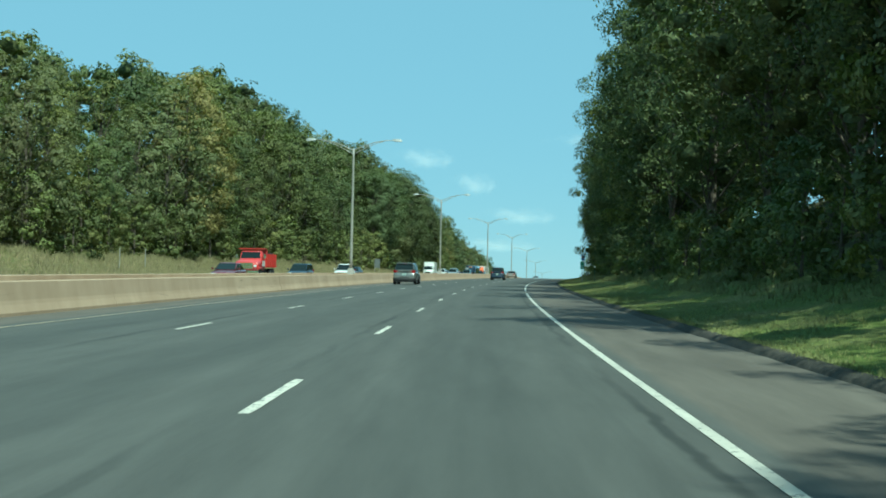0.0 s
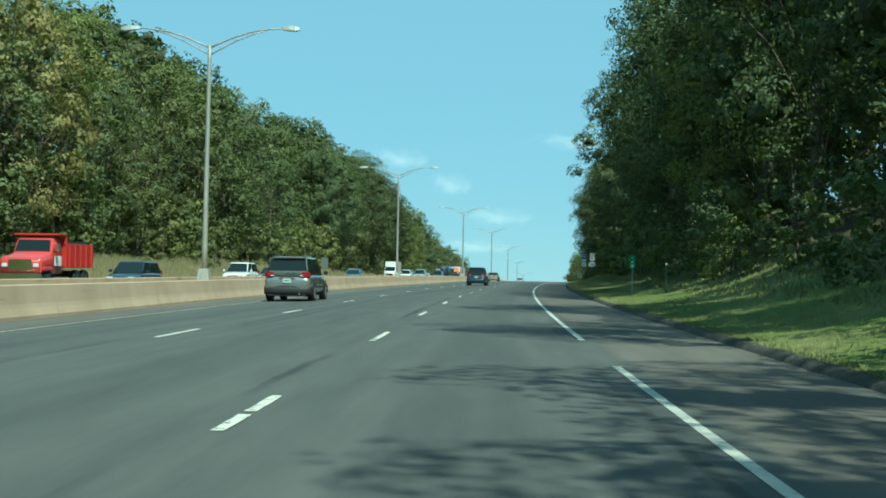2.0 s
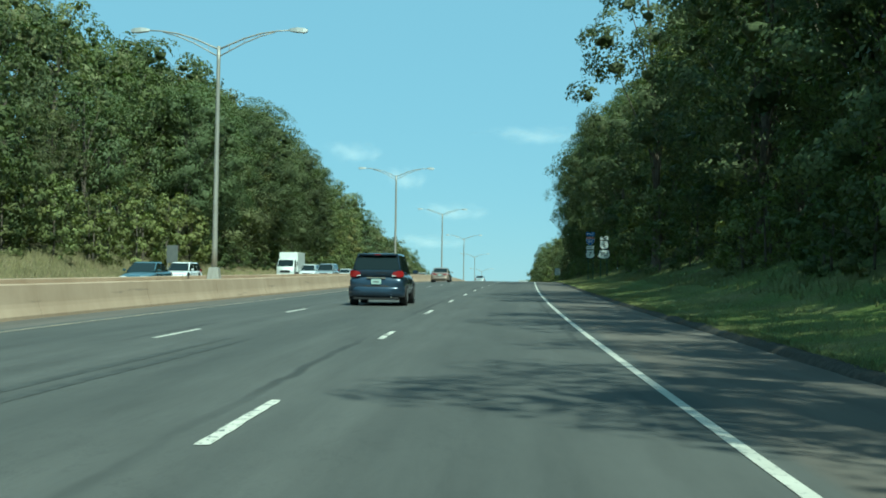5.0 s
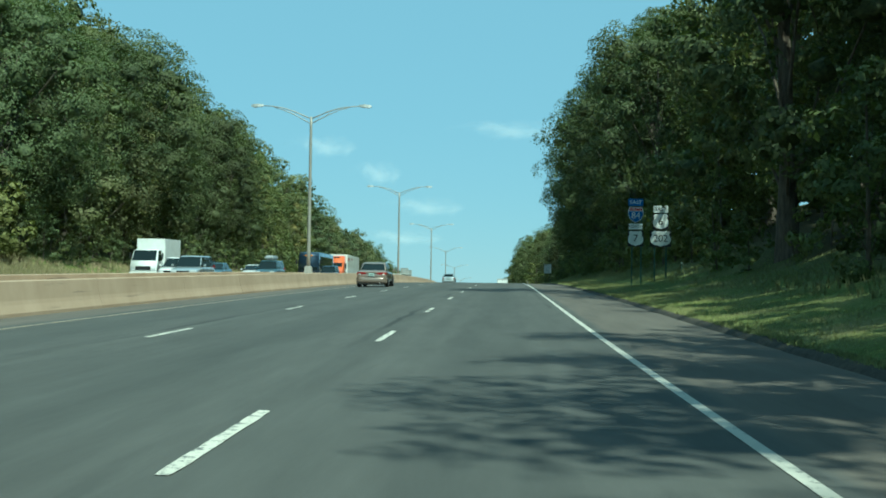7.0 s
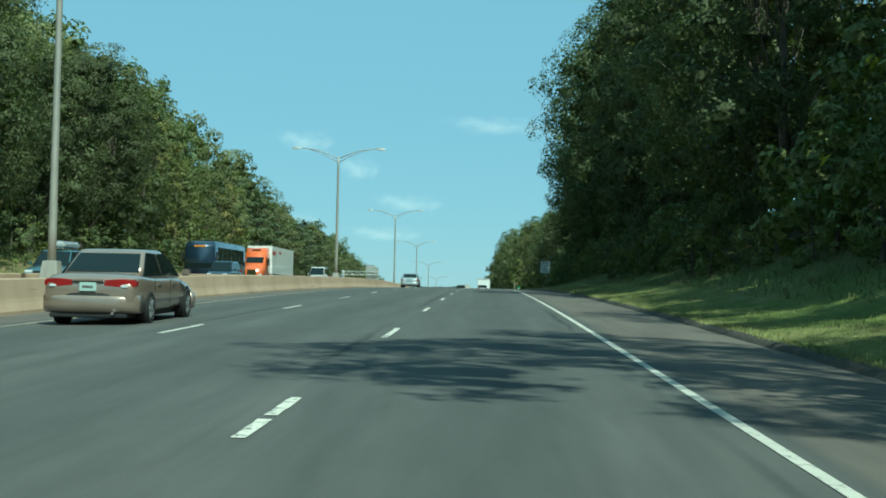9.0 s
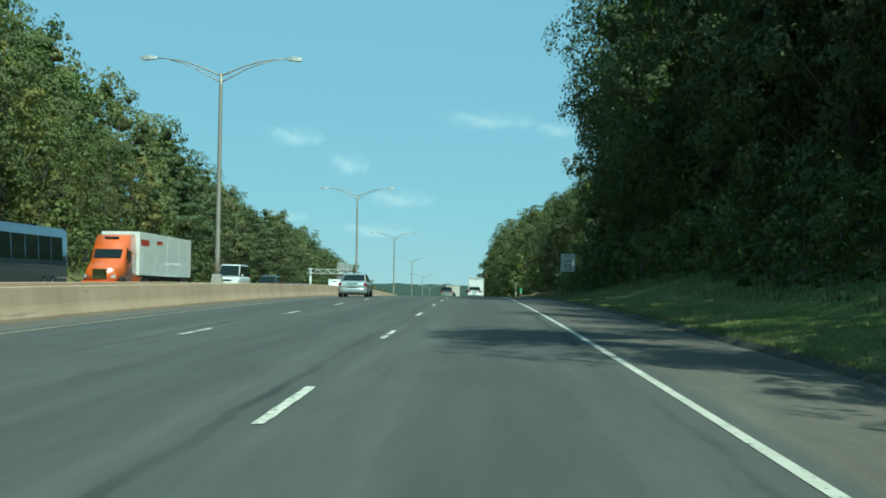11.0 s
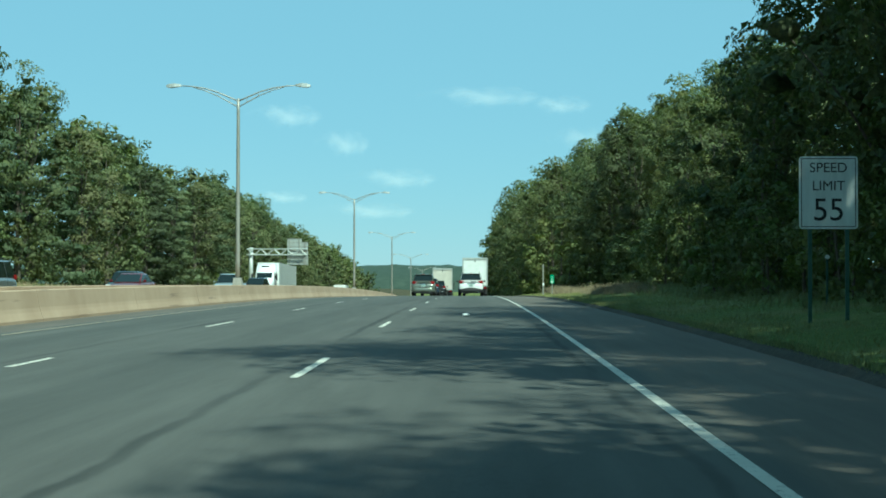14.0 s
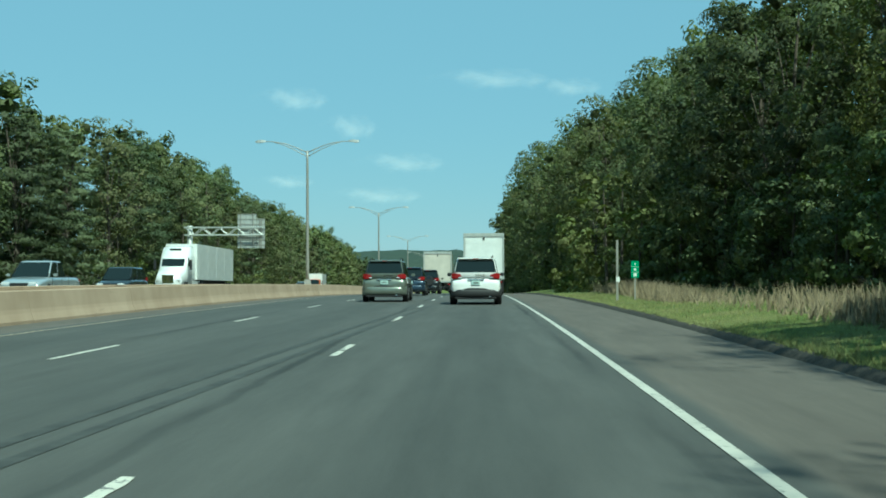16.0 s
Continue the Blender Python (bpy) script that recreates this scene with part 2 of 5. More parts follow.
_h, _g = np.interp(STATION, KNOTS, TURN), np.interp(STATION, KNOTS, GRADE)
_x = np.concatenate([[0], np.cumsum(-np.sin((_h[1:] + _h[:-1]) / 2) * 4)])
_y = np.concatenate([[0], np.cumsum(np.cos((_h[1:] + _h[:-1]) / 2) * 4)])
_z = np.concatenate([[0], np.cumsum(np.tan((_g[1:] + _g[:-1]) / 2) * 4)])
_x, _y, _z = _x - _x[100], _y - _y[100], _z - _z[100]


def along(s, u, z=0.0):
    """World place s metres along the road, u metres to the right of the dashed line beside the slow lane."""
    h = np.interp(s, STATION, _h)
    return Vector((np.interp(s, STATION, _x) + u * math.cos(h), np.interp(s, STATION, _y) + u * math.sin(h), np.interp(s, STATION, _z) + z))


def heading(s):
    return math.degrees(np.interp(s, STATION, _h))


def grade(s):
    return math.degrees(np.interp(s, STATION, _g))


def fall(u):
    """Cross fall of the paving."""
    if u > 3.64:
        return -0.02 * (u - 3.64)
    if u > -3.64:
        return 0.0
    if u > -11.84:
        return -0.02 * (-3.64 - u)
    return fall(-23.68 - u) if u > -20.04 else -0.02 * (-20.04 - u) * 0.6


def bank(s, u):
    """Height of the ground beside the road."""
    w = min(max((s - 330) / 70, 0), 1)              # the cutting opens out here
    if u > 6.3:
        steep = np.interp(u, [6.3, 6.7, 9, 12, 16, 25, 60, 150], [0.0, 0.06, 0.40, 1.3, 3.0, 6.5, 11, 14])
        flat = np.interp(u, [6.3, 6.7, 9, 12, 16, 25, 60, 150], [0.0, 0.05, 0.18, 0.35, 0.6, 1.2, 4, 6])
        out = steep * (1 - w) + flat * w
    elif u < -29.6:
        w = min(max((s - 400) / 60, 0), 1)
        hill = np.interp(-u, [29.6, 32, 34, 37, 45, 60, 100, 200], [-0.12, 0.1, 0.5, 1.7, 4.2, 8.5, 13, 16])
        flat = np.interp(-u, [29.6, 32, 34, 37, 45, 60, 100, 200], [-0.12, 0.0, 0.2, 0.6, 1.2, 2.0, 3, 4])
        out = hill * (1 - w) + flat * w
    else:
        out = fall(u) - 0.3
    if u > 6.8 or u < -31:
        d = min(abs(u - 6.8), abs(u + 31), 6) / 6
        out += d * 0.5 * noise.noise(Vector((s * 0.07, u * 0.12, 3.3))) + 0.06 * min(d * 4, 1) * noise.noise(Vector((s * 0.4, u * 0.5, 1.1)))
    return float(out)


def mesh_object(name, verts, faces, mat, parent=None, label="", smooth=False, uvs=None):
    me = bpy.data.meshes.new(name)
    me.from_pydata(verts, [], faces)
    if mat:
        for one in (mat if isinstance(mat, (list, tuple)) else [mat]):
            me.materials.append(one)
    if uvs is not None:
        layer = me.uv_layers.new(name="UVMap")
        idx = np.zeros(len(me.loops), dtype=np.int32)
        me.loops.foreach_get("vertex_index", idx)
        layer.data.foreach_set("uv", np.asarray(uvs, dtype=np.float32)[idx].ravel())
    if smooth:
        me.polygons.foreach_set("use_smooth", [True] * len(me.polygons))
    me.update()
    ob = new(name, me)
    ob.parent = parent
    if label:
        tagged(ob, label)
    return ob


def part(name, bm, mat, parent, label="", smooth=False):
    me = bpy.data.meshes.new(name)
    bmesh.ops.recalc_face_normals(bm, faces=bm.faces)
    bm.to_mesh(me)
    bm.free()
    for one in (mat if isinstance(mat, (list, tuple)) else [mat]):
        me.materials.append(one)
    if smooth:
        me.polygons.foreach_set("use_smooth", [True] * len(me.polygons))
    ob = new(name, me)
    ob.parent = parent
    if label:
        tagged(ob, label)
    return ob


def sheet(ss, us, height):
    """A strip of quads over the stations ss and the offsets us."""
    verts = [along(s, u, height(s, u)) for s in ss for u in us]
    n = len(us)
    faces = [(i * n + j, i * n + j + 1, (i + 1) * n + j + 1, (i + 1) * n + j) for i in range(len(ss) - 1) for j in range(n - 1)]
    uvs = [(u, s) for s in ss for u in us]
    return verts, faces, uvs


# ---- ground, paving, kerb, barriers ----
GS = list(np.arange(-300, -60, 30)) + list(np.arange(-60, 480, 3.0)) + list(np.arange(480, 800, 8.0)) + [800, 860, 950, 1100, 1400, 2000, 3000, 4500]
GU = [-3000, -1500, -800, -400, -200, -120, -90, -70, -60, -52, -45, -41, -38, -36, -34.5, -33, -32, -31, -30.2, -29.6, -25, -16, -12, -8, 0, 5,
      6.3, 6.5, 6.8, 7.3, 8, 8.8, 9.6, 10.5, 11.5, 12.5, 14, 15.5, 17, 19, 22, 25, 30, 38, 50, 70, 100, 150, 300, 700, 1500, 3000]
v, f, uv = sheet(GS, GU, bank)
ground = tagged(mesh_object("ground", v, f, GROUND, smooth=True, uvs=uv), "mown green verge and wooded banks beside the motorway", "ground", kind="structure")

RS = list(np.arange(-120, 900, 6.0))
v, f, uv = sheet(RS, [-9.4, -8.4, -7.3, -5.5, -3.64, -1.8, 0, 1.8, 3.64, 5.0, 6.35], lambda s, u: fall(u))
road = tagged(mesh_object("road", v, f, ASPHALT, smooth=True, uvs=uv), "worn grey asphalt carriageway with tar seams and brownish shoulder", "road", kind="structure")
v, f, uv = sheet(RS, [-29.8, -27.7, -23.7, -20.04, -16.4, -14.3], lambda s, u: fall(u))
tagged(mesh_object("road_opposite", v, f, ASPHALT, smooth=True, uvs=uv), "grey asphalt carriageway of the oncoming traffic", "road", kind="structure")

KERB = [(6.22, -0.06), (6.26, 0.03), (6.33, 0.075), (6.46, 0.09), (6.6, 0.05), (6.62, -0.2)]
ks = np.arange(-60, 560, 0.8)
v, f = [], []
for i, s in enumerate(ks):
    j = 0.05 * noise.noise(Vector((s * 0.9, 0, 0))) + 0.05 * noise.noise(Vector((s * 0.13, 5, 0)))
    lower = 0.03 * noise.noise(Vector((s * 0.5, 9, 2))) - (0.028 if s < 150 else 0.045)
    v += [along(s, u + j, z + (lower if 0 < k < 5 else 0)) for k, (u, z) in enumerate(KERB)]
    if i:
        f += [((i - 1) * 6 + k, (i - 1) * 6 + k + 1, i * 6 + k + 1, i * 6 + k) for k in range(5)]
tagged(mesh_object("kerb", v, f, TAR, smooth=True), "low crumbling black bituminous kerb along the shoulder", "kerb", kind="structure")

# concrete median: two lines of sloped barrier with a filled strip between them
FACE = [(0.0, -0.06), (0.0, 0.075), (0.075, 0.26), (0.105, 0.36), (0.18, 0.79), (0.20, 0.81), (0.50, 0.81), (0.52, 0.79), (0.52, -0.06)]


def barrier_line(name, u0, side, seg):
    top = tagged(new(name), "sand-coloured sloped concrete median barrier in long cast lengths", "barrier", kind="structure")
    for s0 in np.arange(-60, 700, seg):
        steps = [s0 + 0.008, s0 + seg / 3, s0 + 2 * seg / 3, s0 + seg - 0.008]
        dz = random.uniform(-0.006, 0.006)
        v = [along(s, u0 - side * a, fall(u0) + z + dz) for s in steps for a, z in FACE]
        n = len(FACE)
        f = [(i * n + k, i * n + (k + 1) % n, (i + 1) * n + (k + 1) % n, (i + 1) * n + k) for i in range(3) for k in range(n)]
        f += [tuple(range(n)), tuple(range(3 * n, 4 * n))]
        if side > 0:
            f = [q[::-1] for q in f]
        mesh_object("barrier_segment", v, f, CONCRETE, top)


barrier_line("median_barrier", -9.05, 1, 9.0)
barrier_line("median_barrier_far", -14.63, -1, 18.0)
v, f, uv = sheet(RS, [-14.13, -11.84, -9.55], lambda s, u: 0.42)
tagged(mesh_object("median_strip", v, f, CONCRETE, uvs=uv), "concrete fill between the two median barriers", "median", kind="structure")


# ---- painted lines ----
def painted(name, u, width, s0, s1, mat, label, gaps=()):
    ss = np.arange(s0, s1, 3.0)
    v, f = [], []
    for i, s in enumerate(ss):
        w = width / 2 + 0.008 * noise.noise(Vector((s, u, 0)))
        v += [along(s, u - w, fall(u - w) + 0.006), along(s, u + w, fall(u + w) + 0.006)]
        if i and not any(a <= s <= b for a, b in gaps):
            f.append((2 * i - 2, 2 * i - 1, 2 * i + 1, 2 * i))
    return tagged(mesh_object(name, v, f, mat), label, "road marking", kind="structure")


painted("edge_line", 3.60, 0.105, -60, 850, EDGE_LINE, "solid white edge line beside the shoulder", gaps=((61, 66),))
painted("median_line", -7.08, 0.10, -60, 850, YELLOW_LINE, "faded yellow line beside the median barrier")
painted("median_line_opposite", -16.46, 0.13, -60, 850, YELLOW_LINE, "faded yellow line beside the median barrier")
painted("edge_line_opposite", -27.3, 0.15, -60, 850, WHITE_LINE, "solid white edge line of the oncoming carriageway")


BITES = ((), (1,), (), (5, 6), (2,), (), (1, 2, 7))


def dash_mesh(n):
    """One worn painted dash, 3 m long, with ragged ends and a bite or two."""
    rng = random.Random(n)
    ys = np.linspace(0, 3.05, 13)
    v, f = [], []
    for i, y in enumerate(ys):
        end = 0.006 if i in (0, 12) else 0.0
        v += [(-0.052 + end + rng.uniform(-0.008, 0.008), y + rng.uniform(-0.02, 0.02), 0), (0.052 - end + rng.uniform(-0.008, 0.008), y + rng.uniform(-0.02, 0.02), 0)]
        if i and i not in BITES[n]:
            f.append((2 * i - 2, 2 * i - 1, 2 * i + 1, 2 * i))
    me = bpy.data.meshes.new("lane_dash")
    me.from_pydata(v, [], f)
    me.materials.append(WHITE_LINE)
    return me


DASHES = [dash_mesh(n) for n in range(7)]
for name, u, first in (("lane_line", 0.0, 3.75), ("lane_line_fast", -3.64, 3.6), ("lane_line_opposite", -20.04, 1.0), ("lane_line_opposite_slow", -23.68, 6.0)):
    top = tagged(new(name), "broken white lane line of worn painted dashes", "road marking", kind="structure")
    for k in range(-4, 60):
        s = first + 12.192 * k
        d = new("lane_dash", DASHES[(k * 5 + int(-u)) % 7])
        d.parent = top
        d.matrix_basis = Matrix.Translation(along(s, u, fall(u) + 0.007)) @ pose(0, 0, 0, grade(s + 1.5), 0, heading(s + 1.5))


# ---- trees ----
def tube(rings, sides=6):
    """Verts and faces of a tapered tube through rings of (place, radius)."""
    v, f = [], []
    for i, (p, r) in enumerate(rings):
        d = (Vector(rings[min(i + 1, len(rings) - 1)][0]) - Vector(rings[max(i - 1, 0)][0])).normalized()
        a = d.orthogonal().normalized()
        b = d.cross(a)
        v += [Vector(p) + (a * math.cos(2 * math.pi * k / sides) + b * math.sin(2 * math.pi * k / sides)) * r for k in range(sides)]
        if i:
            f += [((i - 1) * sides + k, (i - 1) * sides + (k + 1) % sides, i * sides + (k + 1) % sides, i * sides + k) for k in range(sides)]
    return v, f


def foliage(rng, centres, radii, outward, squash, count, size, slim, droop):
    """Leaves as small folded blades on the outer side of many clumps, with the soft shading of their clump."""
    weight = radii ** 2
    pick = rng.choice(len(radii), count, p=weight / weight.sum())
    d = rng.normal(size=(count, 3)) + outward[pick] * 1.1
    d[:, 2] += 0.25
    d /= np.linalg.norm(d, axis=1)[:, None]
    r = radii[pick] * rng.uniform(0.6, 1.06, count)
    p = centres[pick] + d * r[:, None] * np.array([1, 1, squash])
    n = d + outward[pick] * 0.35 + rng.normal(scale=0.42, size=(count, 3))
    n /= np.linalg.norm(n, axis=1)[:, None]
    a = rng.normal(size=(count, 3)) + d * 0.5 + np.array([0, 0, -droop])
    a -= n * (a * n).sum(1)[:, None]
    a /= np.linalg.norm(a, axis=1)[:, None]
    b = np.cross(n, a)
    length = (size * rng.uniform(0.55, 1.35, count))[:, None]
    width = length * slim
    fold = n * width * 0.25
    quad = np.stack([p - a * length / 2, p - b * width / 2 + fold, p + a * length / 2, p + b * width / 2 + fold], 1)
    soft = d * 0.75 + outward[pick] * 0.45 + n * 0.55
    soft /= np.linalg.norm(soft, axis=1)[:, None]
    return quad.reshape(-1, 3), np.arange(count * 4).reshape(-1, 4), np.repeat(soft, 4, axis=0)


CORE = bmesh.new()
bmesh.ops.create_icosphere(CORE, subdivisions=1, radius=1.0)
CORE.verts.ensure_lookup_table()
CORE_V = np.array([q.co[:] for q in CORE.verts])
CORE_F = np.array([[q.index for q in face.verts] for face in CORE.faces])


def tree(name, seed, height, spread, bare, boughs, leaves, size, leaf_mat, slim=0.55, squash=0.8, cone=0.0, droop=0.4, sprays=6, core=0.0, inner=44, category="tree", label=""):
    """A thing made of a trunk with limbs, and a crown of boughs that carry sprays of leaves."""
    rng = np.random.default_rng(seed)
    big, rad, out = [], [], []
    for i in range(boughs):
        q = (i + rng.uniform(0, 1)) / boughs
        h = bare + (0.95 - bare) * q
        env = math.sin(math.pi * min(max(0.14 + 0.80 * q, 0), 1)) ** 0.55 * (1 - cone) + cone * (1.02 - q) ** 0.8
        a = i * 2.4 + rng.uniform(-0.5, 0.5)
        rr = spread * env * (rng.uniform(0.5, 0.82) if i % 4 else rng.uniform(0.05, 0.4))
        cr = spread * rng.uniform(0.24, 0.38) * (1 - 0.5 * cone * q)
        big.append((rr * math.cos(a), rr * math.sin(a), height * h - cr * 0.3))
        rad.append(cr)
        o = np.array([math.cos(a) * rr, math.sin(a) * rr, spread * (0.9 * q - 0.25)])
        out.append(o / np.linalg.norm(o))
    big, rad, out = np.array(big), np.array(rad), np.array(out)
    centres, radii, outward = [], [], []
    for c, r, o in zip(big, rad, out):
        for k in range(sprays):
            d = rng.normal(size=3) + o * 0.9
            d /= np.linalg.norm(d)
            centres.append(c + d * r * rng.uniform(0.45, 0.85) * np.array([1, 1, squash]))
            radii.append(r * rng.uniform(0.32, 0.55))
            outward.append((d + o) / np.linalg.norm(d + o))
    centres, radii, outward = np.array(centres), np.array(radii), np.array(outward)
    top = tagged(new(name), label, category)
    v, f = [], []
    lean = rng.normal(scale=0.03, size=2) * height
    spine = [((lean[0] * t * t, lean[1] * t * t, height * t * 0.85 - 0.25), height * 0.0095 * (1.25 - t) ** 1.1 + 0.02) for t in np.linspace(0, 1, 7)]
    spine[0] = (spine[0][0], spine[0][1] * 1.5)
    tv, tf = tube(spine, 8)
    v += tv
    f += tf
    for i in range(0, boughs, 2):
        c = big[i]
        t0 = min(max(c[2] / height - 0.2 - 0.1 * rng.uniform(), 0.1), 0.75)
        o = np.array([lean[0] * t0 * t0, lean[1] * t0 * t0, height * t0 * 0.85])
        mid = o * 0.5 + c * 0.5 + np.array([0, 0, 0.05 * height * rng.uniform(-0.3, 0.8)])
        tv, tf = tube([(o, height * 0.003), (mid, height * 0.0022), (c, height * 0.001)], 5)
        f += [tuple(k + len(v) for k in q) for q in tf]
        v += tv
    mesh_object("trunk", v, f, BARK, top, smooth=True)
    lv, lf, ln = foliage(rng, centres, radii, outward, squash, leaves, size, slim, droop)
    iv, jf, jn = foliage(rng, big, rad * 0.62, out * 0.4, squash, boughs * inner, size * 1.25, 0.75, 0.0)
    verts, faces, norms = lv.tolist() + iv.tolist(), lf.tolist() + (jf + len(lv)).tolist(), ln.tolist() + jn.tolist()
    for c, r in zip(big, rad) if core else ():                      # hidden opaque lump added in each bough to block light and solidify shadows
        k = len(verts)
        w = CORE_V * (r * core * rng.uniform(0.62, 1.25, len(CORE_V)))[:, None] * np.array([1, 1, squash]) + c
        verts += w.tolist()
        norms += (CORE_V + rng.normal(scale=0.45, size=CORE_V.shape) + np.array([0, 0, -0.25])).tolist()
        faces += (CORE_F + k).tolist()
    crown = mesh_object("crown", verts, faces, leaf_mat, top, smooth=True)
    crown.data.normals_split_custom_set_from_vertices(norms)
    return top


RNG = random.Random(11)
PLANTED = {}


def plant(key, s, u, scale=1.0, sink=0.0):
    """Stand a tree of a kind at a place; the first of each kind is built there, the rest are copies."""
    p = along(s, u, bank(s, u) - sink)
    m = Matrix.Translation(p) @ pose(0, 0, 0, 0, 0, RNG.uniform(0, 360))
    if key not in PLANTED:
        name, *rest = KINDS[key]
        PLANTED[key] = name(*rest[:-1], **rest[-1])
        first = PLANTED[key]
        first.matrix_basis = m
        ob = first
    else:
        ob = copy_thing(PLANTED[key], m)
    ob.scale = Vector((RNG.uniform(0.9, 1.1), RNG.uniform(0.9, 1.1), 1.0)) * scale
    return ob


LINE_S = list(range(105, 646, 30))
LINE_FRONT = [20.8, 25.0, 27.0, 28.5, 25.5, 27.0, 30.5, 28.8, 27.0, 24.4, 22.4, 22.0, 19.7, 19.7, 20.3, 21.7, 20.8, 19.4, 18.9]
LINE_BACK = [24.5, 27.2, 31.5, 35.0, 36.0, 32.5, 32.5, 34.6, 33.0, 34.0, 34.5, 33.0, 31.5, 26.4, 26.2, 25.3, 27.6, 29.0, 27.8]


def wood_top(s, u):
    """Height of the wood's top above the paving, on either side of the road."""
    if u < 0:
        a, b = np.interp(s, LINE_S, LINE_FRONT), np.interp(s, LINE_S, LINE_BACK)
        return a + (b - a) * (-u - 41) / 13
    a = np.interp(s, [380, 400, 460, 490, 520, 550, 610, 700], [10.0, 10.6, 14.4, 17.0, 19.7, 22.2, 25.8, 29.0])
    b = np.interp(s, [380, 400, 460, 490, 520, 550, 610, 700], [15.0, 16.6, 21.5, 23.4, 25.0, 27.5, 31.8, 36.0])
    return a + (b - a) * (u - 13) / 10


def grow(key, s, u, fill, most=1.4):
    """Plant a tree so that it fills part of the height from the ground to the wood's top."""
    return plant(key, s, u, min(max(1.06 * fill * (wood_top(s, u) - bank(s, u)) / KINDS[key][3], 0.4), most))


KINDS = {}
for k in range(4):   # beside the road: fine leaves
    # mostly the darker leaf tone, standing in for the shade of the backlit side
    KINDS["near%d" % k] = (tree, "oak_tree", 30 + k, 17.5 + k * 1.2, 5.2 + 0.3 * (k % 2), 0.05 + 0.04 * (k % 3), 36, 12500, 0.225, (LEAF_DEEP, LEAF_DEEP, LEAF_DEEP, LEAF_VINE)[k],
                           dict(inner=56, core=0.3, label="tall oak with very dark leaves at the roadside" if k < 3 else "tall green oak at the roadside"))
for k in range(3):   # reaching over the shoulder
    KINDS["big%d" % k] = (tree, "oak_tree", 45 + k, 22.0 + k % 2, 8.0, 0.22, 46, 20000, 0.24, (LEAF_DEEP, LEAF_DEEP, LEAF)[k],
                          dict(sprays=8, inner=100, core=0.32, label="great spreading oak reaching over the shoulder"))
for k in range(5):   # further off: larger sprays
    KINDS["far%d" % k] = (tree, "maple_tree", 60 + k, 20.0 + k, 6.5, 0.05 + 0.04 * (k % 2), 44, 5600, 0.34, (LEAF, LEAF_OLIVE, LEAF_DEEP, LEAF_OLIVE, LEAF_VINE)[k],
                          dict(core=0.24, inner=26, sprays=6, label=("tall green maple on the wooded bank", "tall olive green maple on the wooded bank", "tall dark green maple on the wooded bank",
                                      "tall olive green maple on the wooded bank", "tall yellow-green maple on the wooded bank")[k]))
for k in range(3):   # second rows and far distance
    KINDS["back%d" % k] = (tree, "ash_tree", 70 + k, 21.0 + k, 6.6, 0.08, 28, 1900, 0.56, (LEAF, LEAF_OLIVE, LEAF_DEEP)[k], dict(sprays=6, core=0.52, inner=6, label="tall green ash deeper in the wood"))
KINDS["dry0"] = (tree, "birch_tree", 81, 21.0, 5.2, 0.12, 40, 6200, 0.31, LEAF_DRY, dict(inner=44, label="tall tree with yellowing early autumn leaves"))
KINDS["dry1"] = (tree, "birch_tree", 83, 14.0, 3.2, 0.1, 24, 3400, 0.29, LEAF_DRY, dict(inner=40, label="slim tree with yellowing early autumn leaves"))
for k in range(3):
    KINDS["pine%d" % k] = (tree, "pine_tree", 90 + k, 18.5 + k, 6.0, 0.04, 56, 8000, 0.46, NEEDLE,
                           dict(slim=0.26, squash=0.34, cone=0.5, droop=0.0, sprays=8, core=0.3, inner=22, label="dark green white pine with layered boughs"))
for k in range(3):
    KINDS["bush%d" % k] = (tree, "bush", 120 + k, 2.6 + k * 0.7, 1.7 + 0.3 * k, 0.0, 10, 900, 0.19, (LEAF, LEAF_VINE, LEAF)[k], dict(category="bush", sprays=5, inner=20, label="leafy green bush at the wood's edge"))
    KINDS["shrub%d" % k] = (tree, "shrub", 130 + k, 5.5 + k, 2.8, 0.0, 14, 1150, 0.31, (LEAF_VINE, LEAF, LEAF_VINE)[k], dict(category="shrub", sprays=5, core=0.2, inner=16, label="tall leafy shrub draped with vines at the wood's edge"))
for k in range(2):   # fine-leaved growth close to the shoulder
    KINDS["brush%d" % k] = (tree, "shrub", 140 + k, 4.6 + k, 2.5, 0.0, 15, 2000, 0.2, (LEAF_DEEP, LEAF)[k], dict(category="shrub", sprays=5, inner=18, label="tall leafy shrub at the foot of the roadside trees"))

# right-hand bank: big oaks that reach over the shoulder, a broken front row, a second row
BIG = ((12, 16.3, 1.0), (22, 17.0, 1.0), (32, 17.2, 1.0), (42, 16.2, 1.0), (57, 15.8, 1.0), (71.5, 15.1, 1.04), (98, 15.6, 1.05), (118, 17.0, 1.1), (136, 17.0, 1.1), (154, 16.8, 1.05), (168, 17.0, 1.05), (275, 14.8, 0.94), (287, 16.6, 1.0),
       (296, 18.2, 1.1), (313, 17.2, 1.1), (325, 16.4, 1.15), (336, 16.0, 1.15), (347, 16.0, 1.15), (355, 16.4, 1.15), (363, 18.9, 1.1), (372, 19.6, 1.05), (381, 20.6, 1.1))
for n, (s, u, big) in enumerate(BIG):
    # early on, lighter leaves on some oaks stand in for sunlit clumps
    plant("big%d" % (2 if s < 60 and n % 2 else n % 2), s, u, big)
    for d in (-3.2, 0.4, 3.6):
        plant("bush%d" % (n % 3), s + d, 11.4 + 0.5 * d % 1, 0.9, 0.1)
